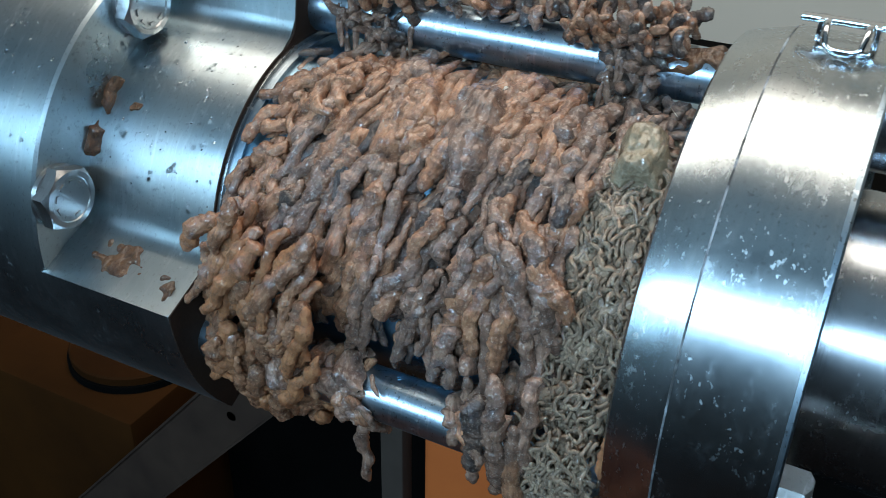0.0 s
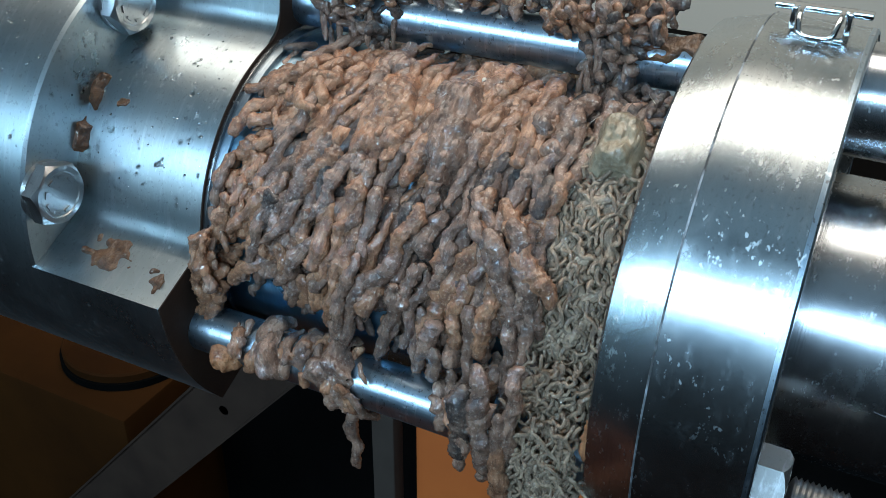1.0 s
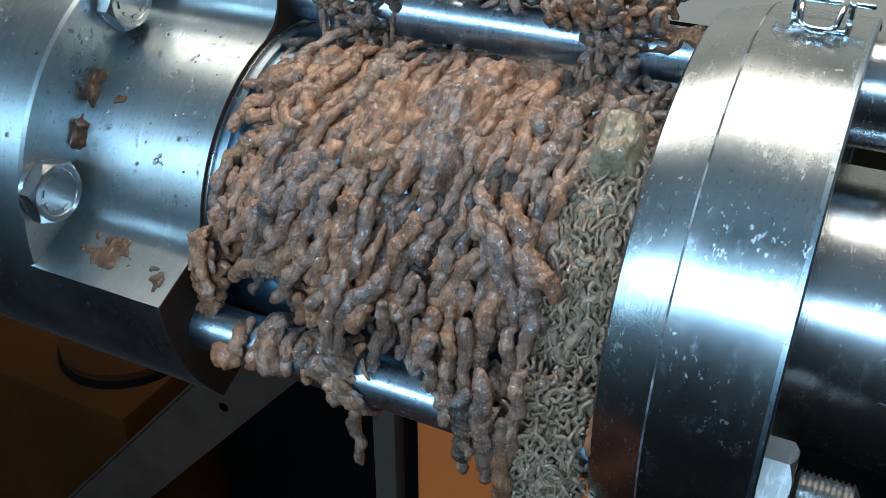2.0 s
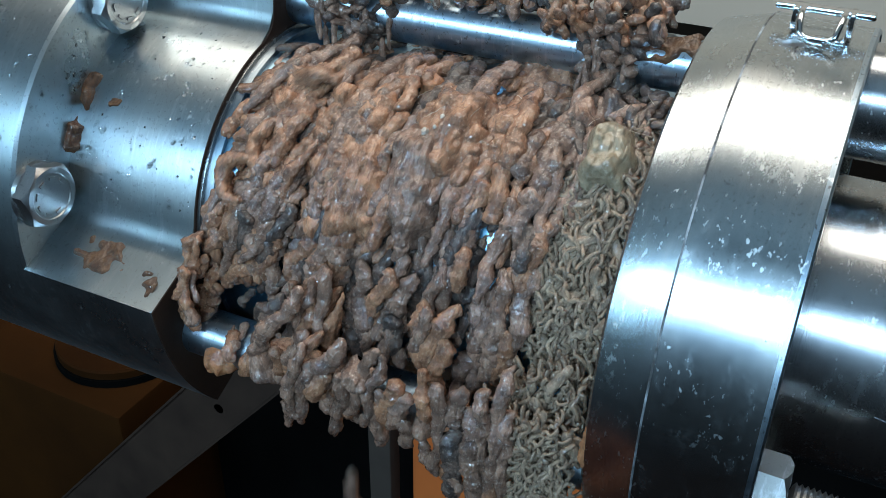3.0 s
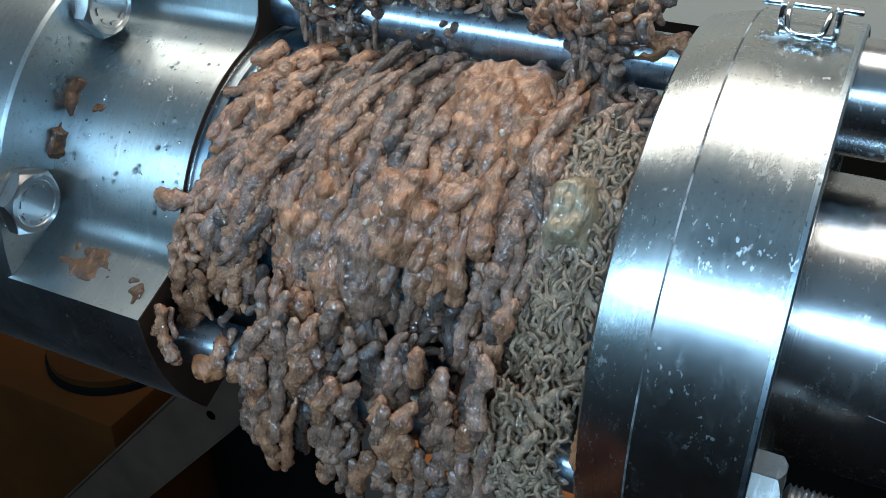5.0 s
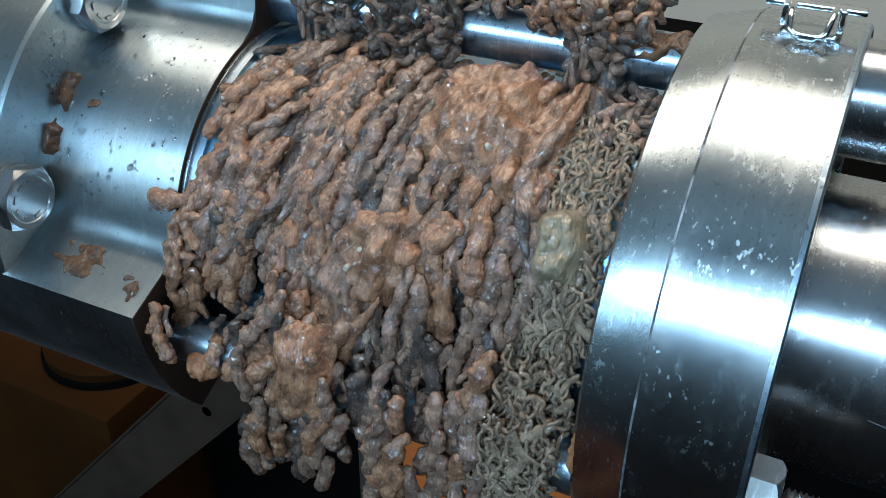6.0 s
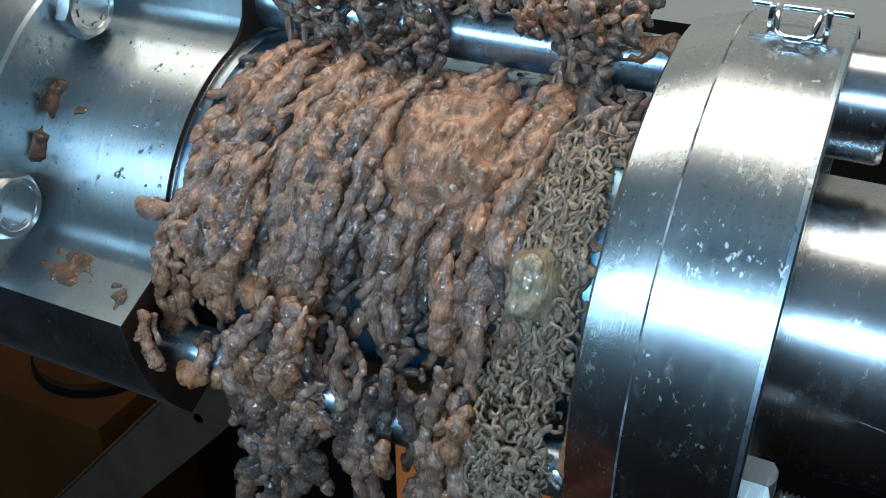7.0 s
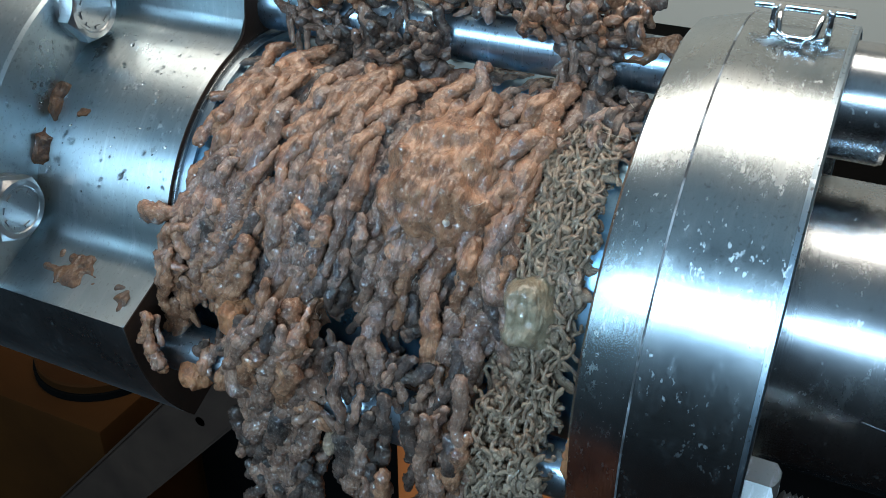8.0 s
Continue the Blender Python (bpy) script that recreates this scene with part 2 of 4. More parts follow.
# ---- the machine ----
XF, XL, X1, XM, X2 = -0.188, -0.1065, 0.1065, 0.1284, 0.1708
RH, RF, RING, RFILTER = 0.0947, 0.1296, 0.130, 0.0885


def housing_outline():
    """Round body with raised lugs; the windows between them are cut down to the inner radius."""
    lugs = [(-25.0, 0.040, 0.047), (99.0, 0.030, 0.030), (225.0, 0.045, 0.045)]
    pts = []
    spans = []
    for c, low, high in lugs:
        spans.append((c, low, high, *[math.degrees(math.asin(h / r)) for h in (low, high) for r in (RF, RH)]))
    for k, (c, low, high, low_out, low_in, high_out, high_in) in enumerate(spans):
        def local(u, v):
            a = radians(c)
            return -u * math.cos(a) + v * math.sin(a), u * math.sin(a) + v * math.cos(a)

        for side, hw, inner in ((-1, low, low_in), (1, high, high_in)):
            corner = math.sqrt(RH * RH - hw * hw)
            start = radians(side * (inner + 7))
            p0 = (RH * math.cos(start), RH * math.sin(start))
            p1 = (corner, side * hw)
            p2 = (corner + 0.010, side * hw)
            fillet = [tuple((1 - t) ** 2 * a + 2 * t * (1 - t) * b + t * t * d for a, b, d in zip(p0, p1, p2)) for t in (0, .2, .4, .6, .8, 1)]
            run = fillet + [(math.sqrt(RF * RF - hw * hw) - 0.002, side * hw)]
            pts += [local(*p) for p in (run if side < 0 else run[::-1])]
            if side < 0:
                pts += [on_axis(c - low_out + (low_out + high_out) * i / 20, RF) for i in range(21)]
        nxt = spans[(k + 1) % 3]
        a0, a1 = c + high_in + 7, nxt[0] - nxt[4] - 7
        while a1 < a0:
            a1 += 360
        steps = max(4, int((a1 - a0) / 3))
        pts += [on_axis(a0 + (a1 - a0) * i / steps, RH) for i in range(1, steps)]
    return pts


housing = part("separator_housing", lathe("housing_body", [(-0.75, 0.0001), (-0.75, RF), (XF - 0.0015, RF), (XF, RF - 0.0015), (XF, 0.0001)], STEEL_BODY, 192, False))
tagged(housing, "turned stainless steel machine housing with wet spots", "machine housing")
part("window_section", prism("window_section", housing_outline(), XF - 0.004, XL, STEEL_BODY, 0.0012, 24), housing, "milled steel section with raised lugs")
# Thin slice whose dark colour holds the black that this face reflects.
part("end_face", prism("end_face", housing_outline(), XL, XL + 0.0006, STEEL_DARK, 0.0, 24), housing, "grimy end face of the milled section, coloured dark for its reflection")
part("lip", lathe("lip", [(XL - 0.002, 0.086), (XL - 0.002, 0.0930), (XL + 0.0022, 0.0930), (XL + 0.0022, 0.086)], STEEL_TUBE, 128), housing, "dark steel lip in the groove")
part("collar", lathe("collar", [(XL - 0.004, 0.084), (XL - 0.004, 0.0905), (XL + 0.0055, 0.0912), (XL + 0.0068, 0.0908), (XL + 0.0068, 0.084)], STEEL_COLLAR, 128), housing, "narrow polished steel collar")


def hex_bolt(theta, r, x, turn, af=0.030, high=0.0085, label="stainless hex bolt screwed into the flange", mat=None):
    """Hex head whose rounded corners are cut by a cone, on a washer face; its axis runs along x."""
    bm = bmesh.new()
    n = 48
    cr = af / math.sqrt(3)
    prof = []
    for i in range(n):
        a = 2 * math.pi * i / n
        b = (a + math.pi / 6) % (math.pi / 3) - math.pi / 6
        prof.append((a, af / 2 / math.cos(b)))
    loops = []
    for x_, f in ((0, 0), (high - 0.0026, 0), (None, 0), (high, 1), (high, 2), (high - 0.0006, 3)):
        loop = []
        for a, rad in prof:
            rr = rad if f == 0 else af / 2 * (0.97 if f == 1 else (0.80 if f == 2 else 0.76))
            xx = x_ if x_ is not None else high - 0.0026 * max(0.0, (rad - af / 2) / (cr - af / 2)) * 0.9 - 0.0002
            loop.append(bm.verts.new((xx, rr * math.cos(a), rr * math.sin(a))))
        loops.append(loop)
    for p, q in zip(loops, loops[1:]):
        for i in range(n):
            bm.faces.new((p[i], p[(i + 1) % n], q[(i + 1) % n], q[i]))
    bm.faces.new(loops[0])
    bm.faces.new(loops[-1])
    head = bm_mesh("head", bm, mat or STEEL_BOLT, True, 28)
    y, z = on_axis(theta, r)
    ob = part("hex_bolt", head, None, "", pose(x, y, z, turn, 0, 0))
    tagged(ob, label, "bolt", "bolts on the flange")
    mark = box_mesh("marking", (high - 0.0008, -0.0007, -0.0018), (high + 0.0002, 0.0007, 0.0018), STEEL_BOLT)
    for i in range(7):
        a = 0.4 + i * 0.72
        part("marking", mark, ob, "", pose(0, 0.0092 * math.cos(a), 0.0092 * math.sin(a), 0, 0, 0) @ pose(0, 0, 0, math.degrees(a), 0, 0))
    part("washer", lathe("washer", [(-0.002, 0.009), (-0.002, af * 0.54), (0.0008, af * 0.54), (0.0008, 0.009)], STEEL_BOLT, 48), ob)
    return ob


hex_bolt(14.0, 0.1148, XF + 0.002, 12)
hex_bolt(69.5, 0.1135, XF + 0.002, 40)


def tie_rod(theta, r, label):
    y, z = on_axis(theta, r)
    ob = part("tie_rod", lathe("tie_rod", [(XL - 0.002, 0.0001), (XL - 0.002, 0.0125), (X1 + 0.03, 0.0125), (X1 + 0.03, 0.0001)], STEEL_ROD, 48, False), None, "", pose(0, y, z))
    return tagged(ob, label, "tie rod", "tie rods round the filter")


tie_rod(-19.7, 0.1068, "polished steel tie rod with water marks")
tie_rod(95, 0.105, "polished steel tie rod hung with meat")
tie_rod(225, 0.107, "polished steel tie rod behind the filter")

filt = part("filter_cylinder", lathe("filter_cylinder", [(XL - 0.003, 0.080), (XL - 0.003, RFILTER), (X1 + 0.01, RFILTER), (X1 + 0.01, 0.080)], STEEL_FILTER, 160))
tagged(filt, "polished steel filter cylinder under the meat, blue reflection in its colour", "filter")

ring = part("clamp_ring", lathe("wide_band", [(XM + 0.001, 0.100), (XM, 0.1285), (XM, 0.1304), (XM + 0.0005, 0.1309), (X2 - 0.0015, RING), (X2, RING - 0.0015), (X2, 0.100)], STEEL_RING, 256, True, 22))
tagged(ring, "wide brushed steel clamp ring with water stains", "clamp ring")
part("narrow_band", lathe("narrow_band", [(X1 + 0.002, 0.100), (X1, 0.102), (X1, 0.1238), (X1 + 0.0012, 0.1254), (X1 + 0.006, 0.1268), (XM - 0.0010, 0.1302), (XM + 0.0002, 0.1303), (XM + 0.0002, 0.100)], STEEL_RING, 256, True, 22), ring, "narrow tapered edge band of the ring")
part("seam", lathe("seam", [(XM - 0.0004, 0.1290), (XM - 0.0004, 0.1309), (XM, 0.1312), (XM + 0.0004, 0.1310), (XM + 0.0004, 0.1290)], LIMESCALE, 256), ring, "whitish limescale along the seam")
part("edge_bead", lathe("edge_bead", [(X2 - 0.0022, 0.1275), (X2 - 0.0022, 0.1302), (X2 - 0.0003, 0.1300), (X2 + 0.0005, 0.1288), (X2 + 0.0005, 0.1275)], STEEL_ROD, 200), ring, "thin whitish limescale edge")
shaft = part("outlet_tube", lathe("outlet_tube", [(X2 - 0.03, 0.045), (X2 - 0.03, 0.066), (0.9, 0.066), (0.9, 0.045)], STEEL_TUBE, 128))
part("flange", lathe("flange", [(X2 - 0.042, 0.060), (X2 - 0.042, 0.104), (X2 - 0.022, 0.104), (X2 - 0.020, 0.102), (X2 - 0.020, 0.060)], STEEL_TUBE, 128), shaft, "dark steel flange inside the ring")
part("weld", lathe("weld", [(X2 - 0.021, 0.0655), (X2 - 0.0205, 0.0690), (X2 - 0.0180, 0.0684), (X2 - 0.0165, 0.0655)], STEEL_NUT, 96), shaft, "dull weld bead round the tube")
scratch = box_mesh("scratch", (-0.009, -0.00012, -0.0001), (0.009, 0.00012, 0.0002), LIMESCALE)
for sx, sth, tilt in ((0.215, 2, 9), (0.245, 14, -6), (0.232, 25, 4), (0.262, -6, 7)):
    part("scratch", scratch, shaft, "fine bright scratch", pose(sx, *on_axis(sth, 0.0661), -sth - 90, 0, 0) @ pose(0, 0, 0, 0, 0, tilt))
tagged(shaft, "dark polished steel tube running out of the ring", "tube")


def round_nut(theta, r, rad, label):
    y, z = on_axis(theta, r)
    ob = part("rod_nut", lathe("rod_nut", [(0, 0.0001), (0, rad), (0.022, rad), (0.024, rad * 0.96), (0.024, rad * 0.55), (0.034, rad * 0.55), (0.034, 0.0001)], STEEL_TUBE, 64, False), None, "", pose(X2 - 0.004, y, z))
    tagged(ob, label, "nut", "nuts on the tie rods")
    part("collar", lathe("nut_collar", [(0.026, rad * 0.5), (0.026, rad * 0.8), (0.031, rad * 0.8), (0.031, rad * 0.5)], STEEL_TUBE, 48), ob)
    return ob


round_nut(95, 0.103, 0.024, "round steel nut at the end of a tie rod")
low = hex_bolt(-14, 0.101, X2 - 0.002, 20, 0.031, 0.014, "scratched dull steel hex nut behind the ring", STEEL_NUT)
part("thread", lathe("thread", [(0.014, 0.004)] + [(0.014 + 0.0011 * i, 0.0075 if i % 2 else 0.009) for i in range(1, 22)] + [(0.039, 0.004)], STEEL_BOLT, 32), low)


def latch():
    """Toggle latch: a bent wire bail over a flat lever on a small plate."""
    base = new("toggle_latch")
    y, z = on_axis(88, RING)
    base.matrix_basis = pose(0.150, y, z, -4, 0, 0)
    tagged(base, "bright chrome toggle latch on the ring", "latch")
    part("plate", box_mesh("plate", (-0.010, -0.006, -0.0005), (0.010, 0.012, 0.0016), STEEL_RING, 0.0006), base)
    part("lever", box_mesh("lever", (-0.0190, 0.003, 0.0085), (0.0190, 0.010, 0.0112), CHROME, 0.001), base)
    for sx in (-1, 1):
        cu = bpy.data.curves.new("wire", "CURVE")
        cu.dimensions, cu.bevel_depth, cu.bevel_resolution = "3D", 0.0013, 3
        sp = cu.splines.new("POLY")
        pts = [(sx * 0.0078, 0.006, 0.0100), (sx * 0.0078, -0.003, 0.0108), (sx * 0.0074, -0.0085, 0.0078), (sx * 0.0066, -0.0105, 0.0038), (sx * 0.0048, -0.0112, 0.0022), (sx * 0.0015, -0.0112, 0.0020)]
        sp.points.add(len(pts) - 1)
        for bp, p in zip(sp.points, pts):
            bp.co = (*p, 1)
        cu.materials.append(CHROME)
        part("wire_bail", cu, base)
    part("hook", box_mesh("hook", (-0.0035, -0.0125, 0.0002), (0.0035, -0.009, 0.0034), CHROME, 0.001), base)
    for sx in (-0.0105, 0.0105):
        part("lug", box_mesh("lug", (sx - 0.0012, -0.001, 0.002), (sx + 0.0012, 0.012, 0.011), CHROME, 0.0006), base)


latch()

# ---- below the machine ----
leg = part("support_post", box_mesh("machine_leg", (-0.099, 0.045, -0.92), (-0.080, 0.060, -0.10), POST_PAINT, 0.002))
tagged(leg, "grey square steel post under the machine", "post")


def brace():
    bm = bmesh.new()
    u, v = Vector((-0.66, 0, -0.751)), Vector((0.751, 0, -0.66))
    start = Vector((-0.152, 0.05, -0.084))
    bmesh.ops.create_cube(bm, size=1)
    for w in bm.verts:
        c = w.co.copy()
        w.co = start + u * (c.x + 0.5) * 1.08 + v * (c.z * 0.052 + 0.044) + Vector((0, c.y * 0.012, 0))
    bmesh.ops.bevel(bm, geom=bm.edges[:], offset=0.002, segments=2, affect="EDGES")
    ob = part("brace", bm_mesh("brace", bm, STEEL_DARK, True, 30))
    tagged(ob, "dull steel flat brace slanting to the floor", "brace")
    centre = start + u * 0.185 + v * 0.050 + Vector((0, -0.0055, 0))
    part("bolt_hole", lathe("bolt_hole", [(-0.002, 0.0001), (-0.002, 0.0045), (0.0005, 0.0045), (0.0005, 0.0001)], BLACK, 24, False), ob, "", Matrix.Translation(centre) @ pose(0, 0, 0, 0, 0, -90))


brace()


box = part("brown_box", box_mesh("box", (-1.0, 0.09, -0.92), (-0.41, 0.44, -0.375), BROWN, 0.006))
tagged(box, "brown plastic box standing behind the brace, darkened for shade", "box")
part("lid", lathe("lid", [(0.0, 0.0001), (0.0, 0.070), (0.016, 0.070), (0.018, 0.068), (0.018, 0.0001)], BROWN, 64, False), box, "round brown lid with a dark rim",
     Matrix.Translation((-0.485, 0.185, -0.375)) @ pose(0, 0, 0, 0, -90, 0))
part("lid_rim", lathe("lid_rim", [(0.0, 0.069), (0.0, 0.073), (0.008, 0.073), (0.008, 0.069)], BLACK, 64), box, "dark rubber rim",
     Matrix.Translation((-0.485, 0.185, -0.375)) @ pose(0, 0, 0, 0, -90, 0))
crate = part("orange_crate", box_mesh("crate", (-0.072, 0.06, -0.92), (0.09, 0.16, -0.15), ORANGE, 0.006))
tagged(crate, "orange plastic crate standing under the machine", "crate")
# Tub out of view, added and sized for the brown reflection on the ring.
unseen_tub = new("reflected_tub")
unseen_tub.matrix_basis = pose(0.0, -0.36, -0.92)
tagged(unseen_tub, "unseen brown-orange plastic tub, added for the ring's brown reflection", "tub")
part("base", box_mesh("tub_base", (-0.38, -0.40, 0.0), (-0.12, 0.34, 0.02), TUB, 0.004), unseen_tub)
for lo, hi in (((-0.38, -0.40, 0.02), (-0.12, -0.38, 0.40)), ((-0.38, 0.32, 0.02), (-0.12, 0.34, 0.40)), ((-0.38, -0.38, 0.02), (-0.36, 0.32, 0.40)), ((-0.14, -0.38, 0.02), (-0.12, 0.32, 0.40))):
    part("side", box_mesh("tub_side", lo, hi, TUB, 0.004), unseen_tub)
# Made-up block, coloured black to stand for the unlit space behind the outlet.
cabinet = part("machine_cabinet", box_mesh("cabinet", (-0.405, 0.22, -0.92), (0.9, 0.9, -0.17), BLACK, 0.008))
tagged(cabinet, "black block filling the dark void behind the outlet", "cabinet")
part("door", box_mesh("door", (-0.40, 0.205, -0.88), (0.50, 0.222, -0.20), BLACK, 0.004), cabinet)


def smear(x, theta, width, tall, radius, seed, label, m=None):
    """A thin dried smear that clings to the steel."""
    ob = part("meat_smear", patch_mesh("meat_smear", width * 1.5, tall * 1.4, 0.0041, seed, GRIME, 54, 60, 0.3, 0.85), None, "", m or set_at(x, theta, radius - 0.0004))
    return tagged(ob, label, "smear", "smears on the steel")


def droplets():
    """Flat water drops scattered over the housing and its flange."""
    r = random.Random(5)
    verts, faces = [], []

    def drop(place, normal, size):
        n = Vector(normal).normalized()
        u = n.orthogonal().normalized()
        w = n.cross(u)
        long, base = r.uniform(0.8, 1.5), len(verts)
        for k, (rad, up) in enumerate(((1.0, -0.05), (0.92, 0.22), (0.6, 0.42))):
            for i in range(10):
                a = 2 * math.pi * i / 10
                verts.append(Vector(place) + size * (rad * (math.cos(a) * u * long + math.sin(a) * w) + up * n))
        verts.append(Vector(place) + size * 0.5 * n)
        for k in range(2):
            for i in range(10):
                j = (i + 1) % 10
                faces.append((base + k * 10 + i, base + k * 10 + j, base + k * 10 + 10 + j, base + k * 10 + 10 + i))
        for i in range(10):
            faces.append((base + 20 + i, base + 20 + (i + 1) % 10, base + 30))
        faces.append(tuple(base + i for i in range(10))[::-1])

    for i in range(120):
        a = r.uniform(14, 72)
        y, z = on_axis(a, RH)
        drop((r.uniform(XF + 0.003, XL - 0.003), y, z), (0, y, z), r.uniform(0.0004, 0.0013) * r.choice((0.7, 1, 1.3)))
    for i in range(90):
        a, rad = r.uniform(18, 75), r.uniform(0.099, 0.127)
        y, z = on_axis(a, rad)
        drop((XF, y, z), (1, 0, 0), r.uniform(0.0004, 0.0013))
    for i in range(90):
        a = r.uniform(15, 80)
        y, z = on_axis(a, RF)
        drop((r.uniform(-0.26, XF - 0.003), y, z), (0, y, z), r.uniform(0.0004, 0.0013))
    ob = part("water_droplets", mesh_of("water_droplets", verts, faces, WATER))
    tagged(ob, "clear water droplets on the steel housing", "droplets", kind="stuff")


droplets()

# ---- meat ----
RC = 0.0955      # radius at which clumps are set on the filter
rng = random.Random(11)


def strand_mesh(name, length, rad, seed, mat, sides=18, wiggle=0.0028, bend=RC, lumps=0.28, frayed=0.0):
    """One extruded strand: knobbly, bent round the filter, with torn uneven ends. Its length runs along z, outward is -y."""
    r = random.Random(seed)
    n = max(10, int(length / 0.0009))
    off = Vector((r.uniform(0, 90), r.uniform(0, 90), r.uniform(0, 90)))
    flat = r.uniform(0.75, 1.0)
    taper = r.choice((0.0, 0.0, 0.35, -0.35))
    torn = (r.uniform(0.3, 0.9), r.uniform(0.3, 0.9), r.uniform(0.12, 0.3))
    verts, faces = [], []
    for i in range(n + 1):
        t = i / n
        s = (t - 0.5) * length
        cap = rad * r.uniform(0.6, 1.0) / length if i == 0 else cap
        end = math.sqrt(max(0.0, 1 - max(0.0, (abs(t - 0.5) - 0.5 + cap) / cap) ** 2)) * 0.92 + 0.08
        end *= (torn[0] + (1 - torn[0]) * min(1, t / torn[2])) * (torn[1] + (1 - torn[1]) * min(1, (1 - t) / torn[2]))
        lump = 1 + taper * (t - 0.5) + lumps * noise.noise(off + Vector((0, 0, s * 170))) + 0.55 * lumps * noise.noise(off + Vector((5, 0, s * 430)))
        cx = wiggle * 1.8 * noise.noise(off + Vector((9, 0, s * 70))) + wiggle * 0.5 * noise.noise(off + Vector((29, 0, s * 260)))
        cy = wiggle * 1.0 * noise.noise(off + Vector((19, 0, s * 90)))
        for k in range(sides):
            a = 2 * math.pi * k / sides
            p = Vector((math.cos(a), math.sin(a), 0))
            q = off + Vector((p.x * rad * 330, p.y * rad * 330, s * 330))
            rr = rad * end * lump * (1 + 0.20 * noise.noise(q) + 0.13 * noise.noise(q * 2.3) + (0.06 + frayed * 0.5) * noise.noise(q * 3.7))
            x, y = cx + rr * p.x * 1.05, cy + rr * p.y * flat
            a2 = s / bend
            rad2 = bend - y
            verts.append((x, bend - rad2 * math.cos(a2), rad2 * math.sin(a2)))
        if i:
            for k in range(sides):
                j = (k + 1) % sides
                faces.append(((i - 1) * sides + k, (i - 1) * sides + j, i * sides + j, i * sides + k))
    faces.append(tuple(range(sides))[::-1])
    faces.append(tuple(n * sides + k for k in range(sides)))
    return mesh_of(name, verts, faces, mat)


def squiggle_mesh(name, seed, mat, rad=0.00125, length=0.03, amp=0.0028):
    """A thin noodle that snakes from side to side."""
    r = random.Random(seed)
    n, sides = 40, 7
    off = Vector((r.uniform(0, 90), r.uniform(0, 90), 3))
    waves = r.uniform(2.0, 4.5)
    pts = []
    for i in range(n + 1):
        t = i / n
        s = (t - 0.5) * length
        pts.append(Vector((amp * math.sin(t * waves * 2 * math.pi + off.x) * (0.6 + 0.6 * r.random() * 0.3) + 0.002 * noise.noise(off + Vector((0, 0, s * 120))),
                           0.0012 * math.cos(t * waves * 2 * math.pi * 0.9 + off.y), s + 0.0007 * math.sin(t * waves * 4 * math.pi + off.y))))
    verts, faces = [], []
    for i, p in enumerate(pts):
        d = (pts[min(i + 1, n)] - pts[max(i - 1, 0)]).normalized()
        u = d.cross(Vector((0, 1, 0))).normalized()
        w = u.cross(d)
        rr = rad * (0.55 if i in (0, n) else 1.0) * (1 + 0.25 * noise.noise(off + p * 500))
        for k in range(sides):
            a = 2 * math.pi * k / sides
            q = p + rr * (math.cos(a) * u + math.sin(a) * w)
            a2 = q.z / RC
            verts.append((q.x, RC - (RC - q.y) * math.cos(a2), (RC - q.y) * math.sin(a2)))
        if i:
            for k in range(sides):
                j = (k + 1) % sides
                faces.append(((i - 1) * sides + k, (i - 1) * sides + j, i * sides + j, i * sides + k))
    faces.append(tuple(range(sides))[::-1])
    faces.append(tuple(n * sides + k for k in range(sides)))
    return mesh_of(name, verts, faces, mat)


def patch_mesh(name, width, tall, thick, seed, mat, nu=56, nv=64, groove=0.35, ragged=0.34):
    """Meat pressed into a pad: a domed sheet with a torn outline and grooves along the way it slides."""
    r = random.Random(seed)
    off = Vector((r.uniform(0, 90), r.uniform(0, 90), 0))
    verts, faces = [], []
    for j in range(nv + 1):
        for i in range(nu + 1):
            u, v = 2 * i / nu - 1, 2 * j / nv - 1
            x, s = u * width / 2, v * tall / 2
            edge = (abs(u) ** 2.6 + abs(v) ** 2.6) ** (1 / 2.6)
            edge += ragged * noise.noise(off + Vector((x * 90, s * 90, 0))) + (0.25 if ragged < 0.5 else 0.6) * ragged * noise.noise(off + Vector((x * 210, s * 210, 4)))
            e = min(1.0, max(0.0, (1 - edge) / 0.62))
            h = e * (2 - e) if edge < 1 else -0.45 * min(1.0, (edge - 1) / 0.30)
            g = noise.noise(off + Vector((x * 230, s * 50, 8)))
            f = noise.noise(off + Vector((x * 420, s * 300, 12)))
            d = thick * (h * (1 + 0.42 * groove * g + 0.10 * f) + 0.30 * noise.noise(off + Vector((x * 110, s * 110, 2))) * max(h, 0)) - 0.003
            a2 = s / RC
            verts.append((x + 0.0007 * f, RC - (RC + d) * math.cos(a2), (RC + d) * math.sin(a2)))
    for j in range(nv):
        for i in range(nu):
            a = j * (nu + 1) + i
            faces.append((a, a + 1, a + nu + 2, a + nu + 1))
    base = len(verts)
    rim = [i for i in range(nu + 1)] + [j * (nu + 1) + nu for j in range(1, nv + 1)] + [nv * (nu + 1) + i for i in range(nu - 1, -1, -1)] + [j * (nu + 1) for j in range(nv - 1, 0, -1)]
    for k in rim:
        x, y, z = verts[k]
        verts.append((x * 0.9, y + 0.004, z * 0.9))
    for k in range(len(rim)):
        k2 = (k + 1) % len(rim)
        faces.append((rim[k2], rim[k], base + k, base + k2))
    faces.append(tuple(base + k for k in range(len(rim))))
    return mesh_of(name, verts, faces, mat)


